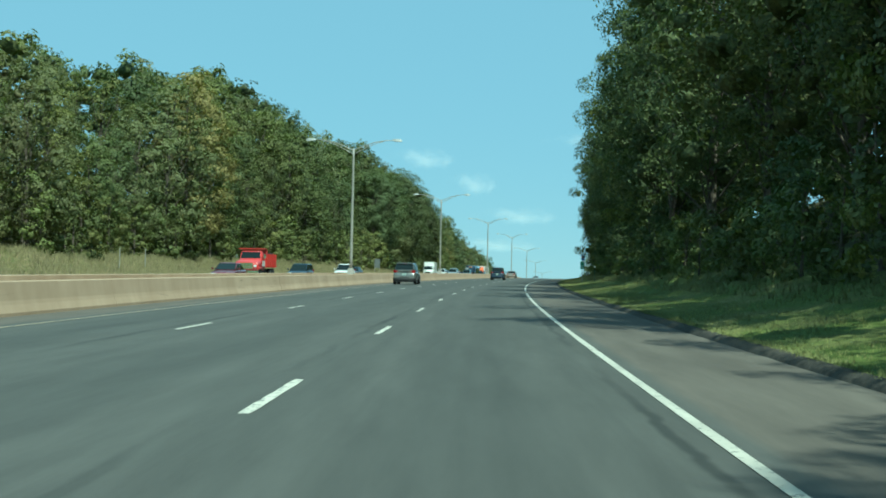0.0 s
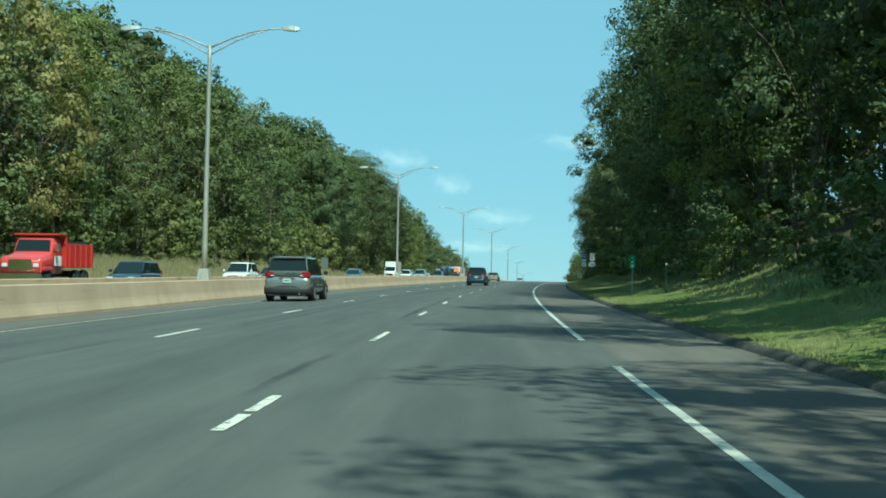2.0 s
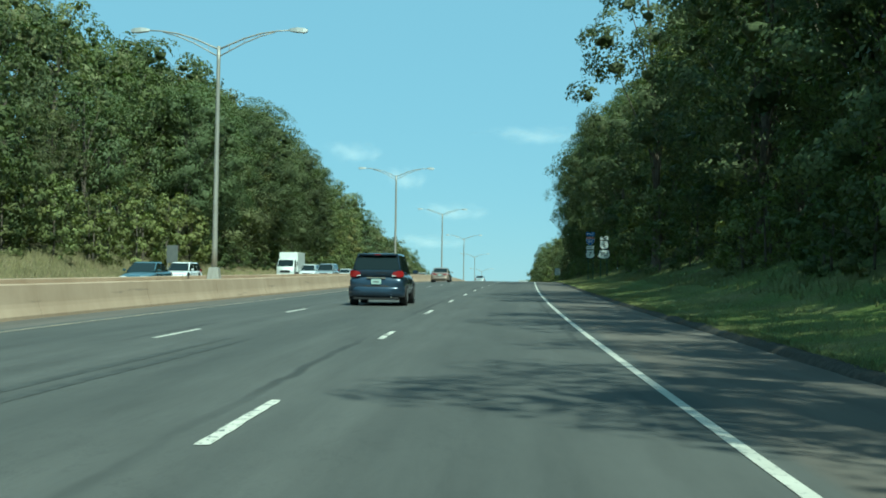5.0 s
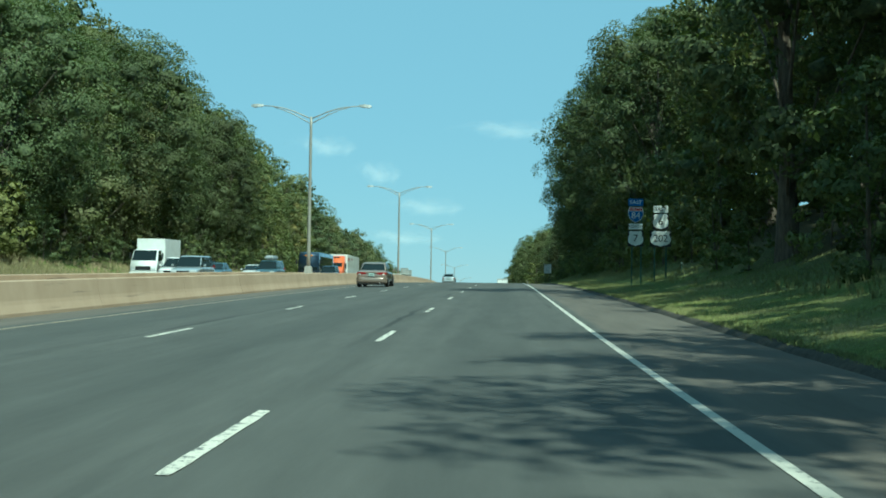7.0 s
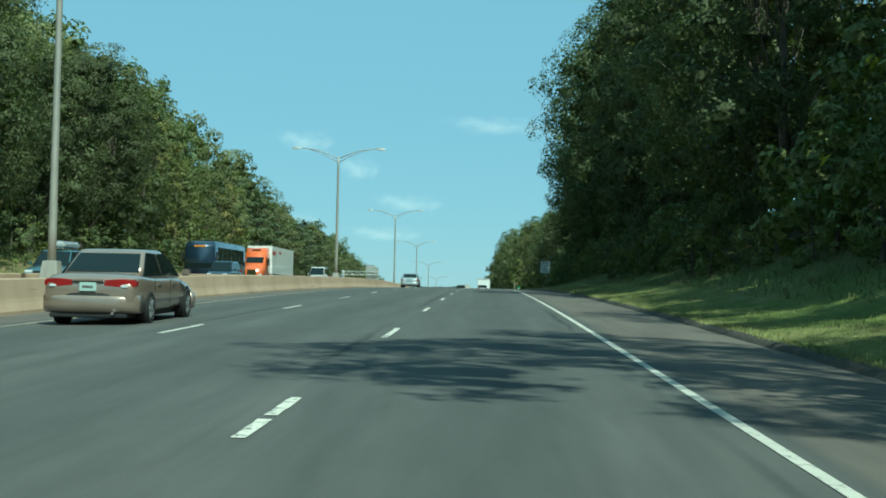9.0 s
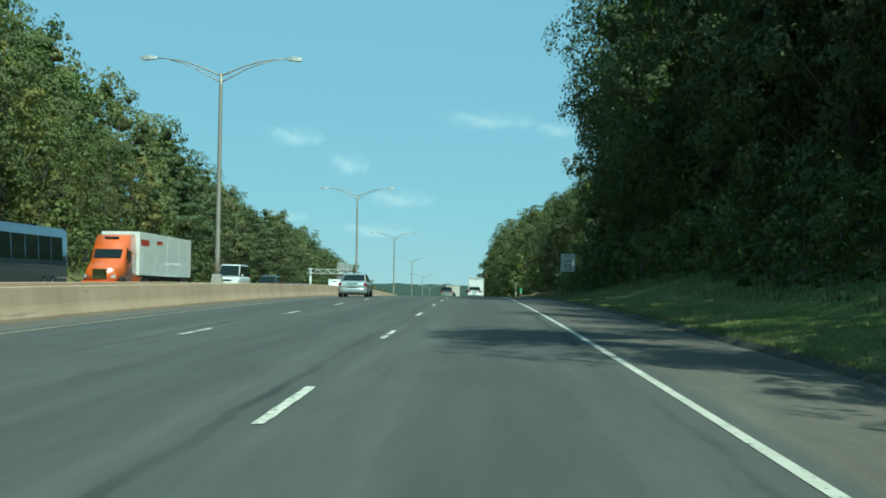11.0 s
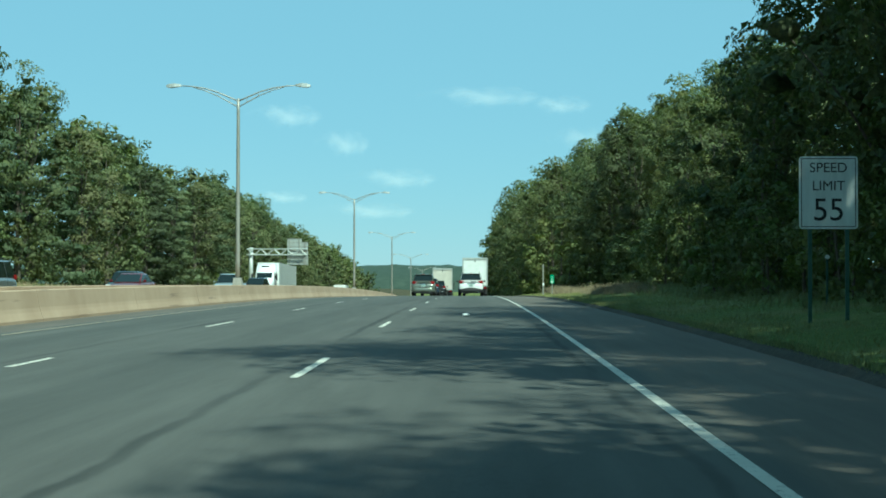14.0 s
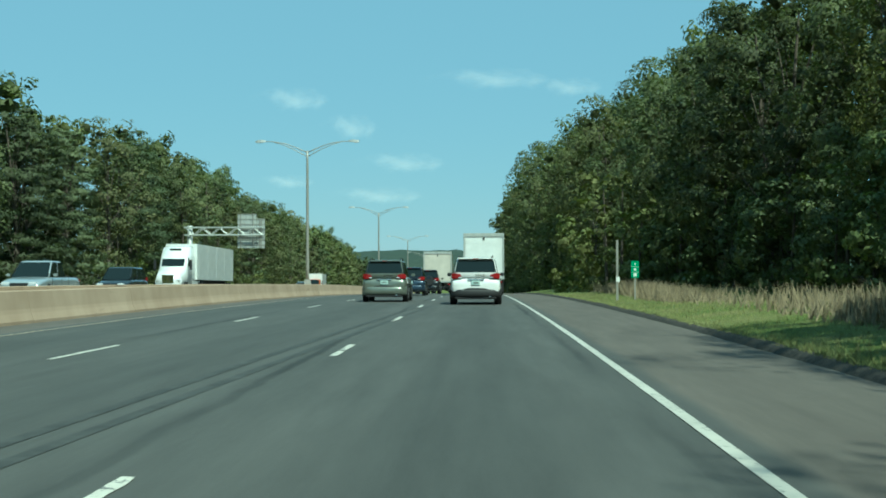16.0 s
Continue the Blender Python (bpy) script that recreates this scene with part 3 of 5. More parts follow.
for s, u, k in ((238, 14.2, 1.2), (242, 13.4, 1.0), (246, 14.6, 1.4), (250, 13.2, 1.1), (254, 14.4, 1.3), (258, 13.6, 1.1)):
    plant("shrub0", s, u, k, 0.1)
plant("near2", 218, 13.4, 1.34)
OPEN = ((80, 94), (184, 262))          # gaps where the sun reaches the verge
s = -24.0
n = 0
while s < 386:
    if not any(a <= s <= b for a, b in OPEN) and min(abs(s - q[0]) for q in BIG) > 4.5:
        plant("near%d" % (n * 3 % 4), s, 14.4 + RNG.uniform(-0.8, 1.2), RNG.uniform(0.82, 1.12))
    s += RNG.uniform(6.0, 9.0)
    n += 1
for s, u in ((185, 18.4), (191, 19.0), (197, 18.2), (203, 17.4), (209, 18.6), (214, 18.8), (225, 19.2), (231, 20.0), (237, 19.9), (244, 19.6), (251, 19.8), (258, 19.4), (302, 20.5), (319, 20.8), (331, 20.4), (342, 20.6), (352, 20.2), (362, 20.8), (373, 16.3)):
    plant("near%d" % (3 if 230 < s < 260 else s % 4), s, u, 1.1 if u < 20 else 1.35)
s = -20.0
while s < 384:
    plant("back%d" % RNG.randrange(3), s, 21.5 + RNG.uniform(-1.2, 2.5), RNG.uniform(0.85, 1.15))
    s += RNG.uniform(8, 11)
s = 388.0
while s < 446:
    grow("near%d" % RNG.choice((0, 1, 2, 3)), s, 16.0 + RNG.uniform(-1.2, 2.0), RNG.uniform(0.85, 1.02))
    s += RNG.uniform(5.0, 7)
s = 384.0
while s < 446:
    plant("brush%d" % RNG.randrange(2), s, 14.2 + RNG.uniform(-0.8, 1.6), RNG.uniform(0.8, 1.1), 0.1)
    s += RNG.uniform(2.6, 4.0)
for s, u, k in ((446, 12.4, 0.9), (450, 11.4, 1.0), (455, 11.0, 1.1), (460, 10.6, 1.15), (466, 10.4, 1.1), (473, 10.8, 1.1), (481, 11.0, 1.0)):
    plant("shrub0" if k < 1.1 else "shrub2", s, u, k, 0.15)
s = 438.0
while s < 512:
    plant(RNG.choice(["shrub0", "shrub1", "shrub2"]), s, 13.4 + RNG.uniform(-1.2, 1.2), RNG.uniform(0.8, 1.15), 0.1)
    s += RNG.uniform(3.0, 5.0)
s = 444.0
while s < 540:
    grow("far%d" % RNG.choice((0, 2, 2, 3)), s, 16.0 + RNG.uniform(-1.5, 1.5), RNG.uniform(0.72, 1.0))
    s += RNG.uniform(5.5, 8)
s = 390.0
while s < 620:
    grow("far%d" % RNG.choice((0, 2, 2, 3)) if s > 430 else "near%d" % RNG.choice((0, 1, 2)), s, 21.5 + RNG.uniform(-1.5, 2), RNG.uniform(0.88, 1.0))
    s += RNG.uniform(7, 10)
s = 396.0
while s < 760:
    grow("back%d" % RNG.randrange(3), s, 28 + RNG.uniform(-2, 3), RNG.uniform(0.8, 1.0), 1.2)
    s += RNG.uniform(9, 13)
s = 540.0
while s < 820:
    grow("back%d" % RNG.randrange(3) if s > 620 else "far%d" % RNG.randrange(5), s, 13.5 + RNG.uniform(-1.5, 1.5), RNG.uniform(0.8, 1.0), 1.15)
    s += RNG.uniform(7.5, 11)
s = 4.0
while s < 520:
    plant(RNG.choice(["bush0", "bush1", "bush2", "brush0", "brush1"]), s, (12.6 if s < 385 else 15.5) + RNG.uniform(-1.0, 2.0), RNG.uniform(0.7, 1.1), 0.1)
    s += RNG.uniform(3.4, 6.0)

# left-hand bank, beyond the oncoming carriageway
for s in range(264, 352, 9):          # a canopy that reaches out, with deep shade below it
    grow("big%d" % (s % 2), s + RNG.uniform(-2, 2), -39.5 + RNG.uniform(-1, 1), RNG.uniform(0.68, 0.92))
    grow(RNG.choice(("near0", "far2", "far1", "far3")), s + 4.5 + RNG.uniform(-1.5, 1.5), -39.0 + RNG.uniform(-1, 1), RNG.uniform(0.4, 0.75))
for s in range(262, 356, 4):          # low growth under it, dark-leaved to stand in for the shade there
    plant("brush0" if s % 3 else "shrub1", s + RNG.uniform(-1, 1), -36.6 + RNG.uniform(-0.8, 0.6), RNG.uniform(0.55, 0.9), 0.1)
for s, u, k in ((226, -36.2, 0.9), (231, -36.6, 1.0), (237, -35.8, 1.0), (242, -36.8, 1.2), (248, -36.2, 1.15), (254, -36.6, 1.1), (259, -37.0, 1.0)):
    plant("shrub2", s, u, k, 0.15)     # mounds of vines
s = 70.0
while s < 440:
    if 260 < s < 352:
        s += 6
        continue
    # from s 300 the darker kinds put the wood's low shade into leaf colour
    plant(RNG.choice(["shrub0", "shrub1", "shrub2"] if s < 300 else ["brush0", "shrub1"]), s, (-38.6 if s < 170 else -37.2) + RNG.uniform(-1, 1), RNG.uniform(0.7, 1.15), 0.1)
    s += RNG.uniform(5.0, 8.5)
s = 70.0
while s < 430:
    grow(("far%d" % (RNG.choice((0, 2, 2, 3)) if 185 < s < 350 else RNG.randrange(5))) if RNG.random() > 0.1 else "dry1", s, (-44.5 if 260 < s < 352 else -41.5) + RNG.uniform(-1.5, 1.5), RNG.uniform(0.5, 0.92))
    s += RNG.uniform(6.5, 9.0)
s = 66.0
while s < 430:
    grow("far%d" % RNG.randrange(5), s, -47.5 + RNG.uniform(-2, 2), RNG.uniform(0.82, 1.0))
    s += RNG.uniform(7.5, 11)
s = 62.0
while s < 446:
    grow("back%d" % RNG.randrange(3), s, -55 + RNG.uniform(-2, 2), RNG.uniform(0.85, 1.0))
    s += RNG.uniform(8, 11)
s = 66.0
while s < 230:
    plant(RNG.choice(["shrub0", "shrub1", "shrub1"]), s, -40.5 + RNG.uniform(-1, 1), RNG.uniform(0.9, 1.4), 0.1)
    s += RNG.uniform(4.0, 6.5)
grow("dry0", 144, -40.5, 0.98)
grow("dry0", 151, -41.5, 0.9)
s = 432.0
while s < 600:
    # maples picked mostly dark, for shade the sun leaves too bright
    grow("pine%d" % RNG.randrange(3) if RNG.random() < 0.62 else "far%d" % RNG.choice((2, 2, 3)), s, -40 + RNG.uniform(-2.5, 2.5), RNG.uniform(0.8, 1.0))
    s += RNG.uniform(5.5, 8.0)
s = 436.0
while s < 840:
    grow("back%d" % RNG.randrange(3), s, -47 + RNG.uniform(-3, 3), RNG.uniform(0.8, 0.98))
    s += RNG.uniform(8, 11)
s = 600.0
while s < 840:
    grow("back%d" % RNG.randrange(3) if s > 660 else "far%d" % RNG.randrange(5), s, -39 + RNG.uniform(-3, 2), RNG.uniform(0.8, 0.98))
    s += RNG.uniform(8, 11)
s = 516.0
while s < 640:
    plant(RNG.choice(["shrub0", "bush2", "shrub1"]), s, -35.5 + RNG.uniform(-1, 1), RNG.uniform(0.6, 0.9), 0.1)
    s += RNG.uniform(5, 9)


# ---- lamp posts ----
def bent_tube(points, r0, r1, sides=8):
    n = len(points)
    v, f = tube([(p, r0 + (r1 - r0) * i / (n - 1)) for i, p in enumerate(points)], sides)
    f += [tuple(range(sides))[::-1], tuple(range((n - 1) * sides, n * sides))]
    return v, f


def lamp_post():
    top = tagged(new("street_lamp"), "tall grey steel lamp post with two curved arms", "street lamp", "lamp posts on the median")
    bm = bmesh.new()
    for (w0, w1, z0, z1) in ((0.36, 0.36, 0.0, 0.12), (0.30, 0.22, 0.12, 0.72)):
        ring = [bm.verts.new((x * w, y * w, z)) for z, w in ((z0, w0), (z1, w1)) for x, y in ((-1, -1), (1, -1), (1, 1), (-1, 1))]
        for k in range(4):
            bm.faces.new((ring[k], ring[(k + 1) % 4], ring[4 + (k + 1) % 4], ring[4 + k]))
        bm.faces.new(ring[4:])
        bm.faces.new(ring[:4][::-1])
    bmesh.ops.bevel(bm, geom=bm.edges[:], offset=0.02, segments=1, affect="EDGES")
    part("plinth", bm, GALV, top)
    v, f = bent_tube([(0, 0, 0.6 + i * 1.1) for i in range(10)] + [(0, 0, 11.25)], 0.135, 0.085, 10)
    mesh_object("pole", v, f, GALV, top, smooth=True)
    for side in (-1, 1):
        up = [(side * x, 0, z) for x, z in ((0.0, 11.1), (0.5, 11.32), (1.2, 11.62), (2.0, 11.86), (2.8, 11.98), (3.5, 12.02))]
        lo = [(side * x, 0, z) for x, z in ((0.0, 10.75), (0.5, 11.02), (1.2, 11.40), (2.0, 11.73), (2.7, 11.93))]
        v, f = bent_tube(up, 0.045, 0.03, 6)
        v2, f2 = bent_tube(lo, 0.035, 0.025, 6)
        f += [tuple(k + len(v) for k in q) for q in f2]
        v += v2
        for i in (1, 2, 3):
            v2, f2 = bent_tube([up[i], lo[i]], 0.014, 0.014, 5)
            f += [tuple(k + len(v) for k in q) for q in f2]
            v += v2
        arm = mesh_object("arm", v, f, GALV, top, smooth=True)
        bm = bmesh.new()
        rings = []
        for x, w, zt, zb in ((3.35, 0.05, 0.05, -0.03), (3.5, 0.11, 0.09, -0.07), (3.75, 0.16, 0.12, -0.10), (4.05, 0.15, 0.10, -0.13), (4.25, 0.08, 0.04, -0.08)):
            rings.append([bm.verts.new((side * x, y * w, 12.02 + (zt if up_ else zb))) for y, up_ in ((-0.6, 1), (0.6, 1), (1, 0), (-1, 0))])
        for r0, r1 in zip(rings, rings[1:]):
            for k in range(4):
                bm.faces.new((r0[k], r0[(k + 1) % 4], r1[(k + 1) % 4], r1[k]))
        bm.faces.new(rings[0])
        bm.faces.new(rings[-1])
        part("lamp_head", bm, LAMP_SHELL, top, "pale grey cobra-head lamp")
    return top


LAMP_SHELL = material("lamp shell", (0.30, 0.31, 0.30), 0.55, 0.2)
first = None
for s in (100.6, 175.1, 253.1, 326.3, 403.6, 477.7, 551.8, 626.0, 700.0):
    m = Matrix.Translation(along(s, -11.84, 0.42)) @ pose(0, 0, 0, 0, 0, heading(s))
    if first is None:
        first = lamp_post()
        first.matrix_basis = m
    else:
        copy_thing(first, m)


# ---- signs ----
def lettered(text, size, mat, parent, x, y, z, name="lettering"):
    """Raised lettering in the built-in font, upright, facing -y."""
    cu = bpy.data.curves.new("text", "FONT")
    cu.body, cu.size, cu.align_x, cu.align_y, cu.extrude = text, size, "CENTER", "CENTER", 0.002
    tmp = new("text", cu)
    me = bpy.data.meshes.new_from_object(tmp.evaluated_get(bpy.context.evaluated_depsgraph_get()))
    bpy.data.objects.remove(tmp)
    me.materials.clear()
    me.materials.append(mat)
    ob = new(name, me)
    ob.parent = parent
    ob.matrix_basis = pose(x, y, z, 90, 0, 0)
    return ob


def plate(name, outline, thick, mat, parent, y=0.0, label=""):
    """A flat panel with the given outline in x and z, facing -y."""
    bm = bmesh.new()
    front = [bm.verts.new((x, y, z)) for x, z in outline]
    back = [bm.verts.new((x, y + thick, z)) for x, z in outline]
    bm.faces.new(front)
    bm.faces.new(back[::-1])
    n = len(outline)
    for k in range(n):
        bm.faces.new((front[k], back[k], back[(k + 1) % n], front[(k + 1) % n]))
    return part(name, bm, mat, parent, label)


def rounded(x0, x1, z0, z1, r):
    out = []
    for cx, cz, a0 in ((x1 - r, z1 - r, 0), (x0 + r, z1 - r, 90), (x0 + r, z0 + r, 180), (x1 - r, z0 + r, 270)):
        out += [(cx + r * math.cos(radians(a0 + a)), cz + r * math.sin(radians(a0 + a))) for a in (0, 30, 60, 90)]
    return out


def shield(cx, cz, w, h):
    half = [(0.0, -0.5), (0.12, -0.44), (0.30, -0.40), (0.43, -0.30), (0.49, -0.15), (0.49, 0.0), (0.44, 0.14), (0.40, 0.26), (0.44, 0.35), (0.40, 0.44), (0.30, 0.49), (0.16, 0.45)]
    pts = half + [(0, 0.48)] + [(-x, z) for x, z in half[:0:-1]]
    return [(cx + x * w, cz + z * h) for x, z in pts]


def interstate(cx, cz, w, h, low=-9, high=9):
    half = [(0.0, -0.5), (0.2, -0.40), (0.36, -0.26), (0.46, -0.06), (0.49, 0.14), (0.47, 0.28), (0.42, 0.42), (0.34, 0.5), (0.16, 0.46)]
    pts = half + [(0, 0.48)] + [(-x, z) for x, z in half[:0:-1]]
    return [(cx + x * w, cz + min(max(z, low), high) * h) for x, z in pts]


def post(parent, x, top_z, mat, name="post", w=0.07):
    bm = bmesh.new()
    prof = [(-w / 2, 0), (-w / 2, 0.03), (-w / 5, 0.03), (-w / 5, 0.045), (w / 5, 0.045), (w / 5, 0.03), (w / 2, 0.03), (w / 2, 0)]
    lo = [bm.verts.new((x + a, 0.01 + b, -0.4)) for a, b in prof]
    hi = [bm.verts.new((x + a, 0.01 + b, top_z)) for a, b in prof]
    for k in range(len(prof)):
        n = (k + 1) % len(prof)
        bm.faces.new((lo[k], lo[n], hi[n], hi[k]))
    bm.faces.new(hi)
    return part(name, bm, mat, parent)


SIGN_WHITE = make_metal("white sign sheeting", (0.80, 0.80, 0.76), 0.45, 0.0)
SIGN_BLACK = material("black sign legend", (0.012, 0.012, 0.012), 0.5)
SIGN_GREEN = make_metal("green sign sheeting", (0.015, 0.30, 0.13), 0.45, 0.0)
SIGN_BLUE = make_metal("blue sign sheeting", (0.015, 0.13, 0.42), 0.45, 0.0)
SIGN_RED = make_metal("red sign sheeting", (0.45, 0.03, 0.035), 0.45, 0.0)
GREEN_POST = make_metal("dull green steel post", (0.06, 0.12, 0.09), 0.6, 0.3)
ALU = make_metal("weathered aluminium panel", (0.50, 0.51, 0.48), 0.5, 0.3)
DULL_ALU = make_metal("dull dark aluminium panel", (0.16, 0.17, 0.17), 0.6, 0.3)


def stand(ob, s, u, z=None, turn=0.0):
    ob.matrix_basis = Matrix.Translation(along(s, u, bank(s, u) if z is None else z)) @ pose(0, 0, 0, 0, 0, heading(s) + turn)
    return ob


g0 = bank(230.5, 8.58)
a = tagged(new("route_sign"), "blue and red interstate shield above a white route shield on posts", "road sign", "route signs")
post(a, -0.18, 4.6 - g0, GREEN_POST)
post(a, 0.28, 4.6 - g0, GREEN_POST)
p = plate("panel", rounded(-0.38, 0.38, 4.40 - g0, 4.77 - g0, 0.03), 0.006, SIGN_BLUE, a, -0.004, "blue plate lettered EAST")
lettered("EAST", 0.27, SIGN_WHITE, p, 0, -0.007, 4.585 - g0)
p = plate("interstate_shield", interstate(0, 3.945 - g0, 0.80, 0.82), 0.006, SIGN_WHITE, a, -0.004, "interstate shield numbered 84")
plate("blue_field", interstate(0, 3.945 - g0, 0.74, 0.76, high=0.24), 0.004, SIGN_BLUE, p, -0.010)
plate("red_crest", interstate(0, 3.945 - g0, 0.74, 0.76, low=0.28), 0.004, SIGN_RED, p, -0.010)
lettered("84", 0.46, SIGN_WHITE, p, 0, -0.014, 3.90 - g0)
lettered("INTERSTATE", 0.10, SIGN_WHITE, p, 0, -0.014, 4.235 - g0)
p = plate("panel", rounded(-0.36, 0.36, 3.20 - g0, 3.50 - g0, 0.03), 0.006, SIGN_WHITE, a, -0.004, "white plate lettered NORTH")
lettered("NORTH", 0.21, SIGN_BLACK, p, 0, -0.007, 3.35 - g0)
p = plate("panel", rounded(-0.40, 0.40, 2.34 - g0, 3.15 - g0, 0.04), 0.006, SIGN_BLACK, a, -0.004, "black square with a white route shield numbered 7")
plate("shield", shield(0, 2.745 - g0, 0.78, 0.78), 0.004, SIGN_WHITE, p, -0.009)
lettered("7", 0.52, SIGN_BLACK, p, 0, -0.013, 2.74 - g0)
stand(a, 230.5, 8.58)

g0 = bank(230.4, 9.83)
a = tagged(new("route_sign"), "two white route shields under a white EAST plate on posts", "road sign", "route signs")
post(a, -0.30, 4.3 - g0, GREEN_POST)
post(a, 0.28, 4.3 - g0, GREEN_POST)
p = plate("panel", rounded(-0.37, 0.37, 4.06 - g0, 4.42 - g0, 0.03), 0.006, SIGN_WHITE, a, -0.004, "white plate lettered EAST")
lettered("EAST", 0.25, SIGN_BLACK, p, 0, -0.007, 4.24 - g0)
p = plate("panel", rounded(-0.41, 0.41, 3.20 - g0, 4.03 - g0, 0.04), 0.006, SIGN_BLACK, a, -0.004, "black square with a white route shield numbered 6")
plate("shield", shield(0, 3.615 - g0, 0.80, 0.80), 0.004, SIGN_WHITE, p, -0.009)
lettered("6", 0.52, SIGN_BLACK, p, 0, -0.013, 3.61 - g0)
p = plate("panel", rounded(-0.54, 0.54, 2.33 - g0, 3.16 - g0, 0.04), 0.006, SIGN_BLACK, a, -0.004, "black plate with a wide white shield numbered 202")
plate("shield", shield(0, 2.745 - g0, 1.06, 0.80), 0.004, SIGN_WHITE, p, -0.009)
lettered("202", 0.50, SIGN_BLACK, p, 0, -0.013, 2.74 - g0)
stand(a, 230.4, 9.83)

g0 = bank(355.0, 8.57)
a = tagged(new("speed_sign"), "white rectangular speed limit 55 sign on two posts", "road sign")
post(a, -0.34, 2.6 - g0, GREEN_POST)
post(a, 0.35, 2.6 - g0, GREEN_POST)
p = plate("panel", rounded(-0.545, 0.545, 1.96 - g0, 3.32 - g0, 0.06), 0.006, SIGN_WHITE, a, -0.004)
for x0, x1, z0, z1 in ((-0.51, 0.51, 3.27, 3.285), (-0.51, 0.51, 1.995, 2.01), (-0.51, -0.495, 2.01, 3.27), (0.495, 0.51, 2.01, 3.27)):
    plate("border", [(x0, z0 - g0), (x1, z0 - g0), (x1, z1 - g0), (x0, z1 - g0)], 0.002, SIGN_BLACK, p, -0.007)
lettered("SPEED", 0.26, SIGN_BLACK, p, 0, -0.008, 3.10 - g0)
lettered("LIMIT", 0.26, SIGN_BLACK, p, 0, -0.008, 2.76 - g0)
lettered("55", 0.60, SIGN_BLACK, p, 0, -0.008, 2.30 - g0)
stand(a, 355.0, 8.57)


def mile_marker(s, u, z0, z1):
    g = bank(s, u)
    a = tagged(new("mile_marker"), "small upright green mile marker on a thin post", "road sign", "mile markers")
    post(a, 0, z1 - g - 0.05, GALV, w=0.06)
    p = plate("panel", rounded(-0.15, 0.15, z0 - g, z1 - g, 0.02), 0.004, SIGN_GREEN, a, -0.004)
    for k, (w, h) in enumerate(((0.05, 0.06), (0.10, 0.09), (0.13, 0.13))):
        z = z1 - g - 0.12 - k * 0.21
        plate("bar", rounded(-w / 2, w / 2, z - h / 2, z + h / 2, 0.01), 0.002, SIGN_WHITE, p, -0.007)
    for z in (z1 - 0.22, z1 - 0.44):
        plate("rule", [(-0.15, z - g - 0.004), (0.15, z - g - 0.004), (0.15, z - g + 0.004), (-0.15, z - g + 0.004)], 0.001, SIGN_WHITE, p, -0.006)
    return stand(a, s, u)


mile_marker(106.0, 8.44, 1.48, 2.15)
mile_marker(426.0, 8.09, 0.96, 1.62)
for s, u, z1 in ((99.0, 9.3, 1.65), (361.5, 10.4, 1.5), (232.5, 11.2, 1.5)):
    g0 = bank(s, u)
    a = tagged(new("delineator"), "thin roadside post topped with a round white reflector", "marker post", "delineators")
    post(a, 0, z1 - g0, GREEN_POST, w=0.05)
    plate("reflector", [(0.055 * math.cos(radians(k * 30)), z1 - g0 + 0.03 + 0.055 * math.sin(radians(k * 30))) for k in range(12)], 0.02, SIGN_WHITE, a, -0.012, "round white reflector")
    stand(a, s, u)
g0 = bank(426.0, 7.4)
a = tagged(new("marker_post"), "tall grey post with a small white tag on the verge", "marker post")
post(a, 0, 2.44 - g0, GALV, w=0.09)
plate("tag", rounded(-0.05, 0.09, 0.8 - g0, 1.0 - g0, 0.01), 0.004, SIGN_WHITE, a, -0.004)
stand(a, 426.0, 7.4)
g0 = bank(240, -33.1)
a = tagged(new("road_sign"), "grey back of a sign on two posts across the road", "road sign")
for x in (-0.45, 0.45):
    post(a, x, 3.2 - g0, GALV, w=0.09)
plate("panel", rounded(-0.57, 0.57, 1.55 - g0, 3.35 - g0, 0.05), 0.01, DULL_ALU, a, -0.006)
stand(a, 240, -33.1)
for s in (103, 110):
    g0 = bank(s, -33.5)
    a = tagged(new("marker_post"), "thin pale post in the long grass of the bank", "marker post")
    post(a, 0, 2.2, GALV, w=0.08)
    stand(a, s, -33.5)

# overhead sign frame across the oncoming carriageway
a = tagged(new("sign_gantry"), "grey cantilever truss with the backs of large signs", "sign gantry")
v, f = bent_tube([(0, 0, -1.0), (0, 0, 4.0), (0, 0, 8.2)], 0.36, 0.30, 12)
mesh_object("column", v, f, ALU, a, smooth=True)


def rod(name, p, q, r, mat, parent):
    v, f = bent_tube([p, q], r, r, 6)
    return mesh_object(name, v, f, mat, parent)


X1 = 8.8
for y in (-0.5, 0.5):
    for z in (7.05, 7.95):
        rod("chord", (-0.6, y, z), (X1, y, z), 0.09, ALU, a)
    for k in range(9):
        x = -0.5 + k * (X1 + 0.4) / 9
        rod("brace", (x, y, 7.05 if k % 2 else 7.95), (x + (X1 + 0.4) / 9, y, 7.95 if k % 2 else 7.05), 0.055, ALU, a)
for k in range(5):
    rod("strut", (-0.4 + k * 2.2, -0.5, 7.95), (-0.4 + k * 2.2, 0.5, 7.95), 0.05, ALU, a)
for x0, x1, z0, z1 in ((5.6, 7.9, 5.5, 9.6), (7.9, 8.9, 5.5, 9.05)):
    p = plate("sign_panel", [(x0, z0), (x1 - 0.03, z0), (x1 - 0.03, z1), (x0, z1)], 0.03, ALU, a, 0.72)
    for z in np.arange(z0 + 0.35, z1, 0.62):
        plate("stiffener", [(x0, z), (x1 - 0.03, z), (x1 - 0.03, z + 0.06), (x0, z + 0.06)], 0.05, GALV, p, 0.66)
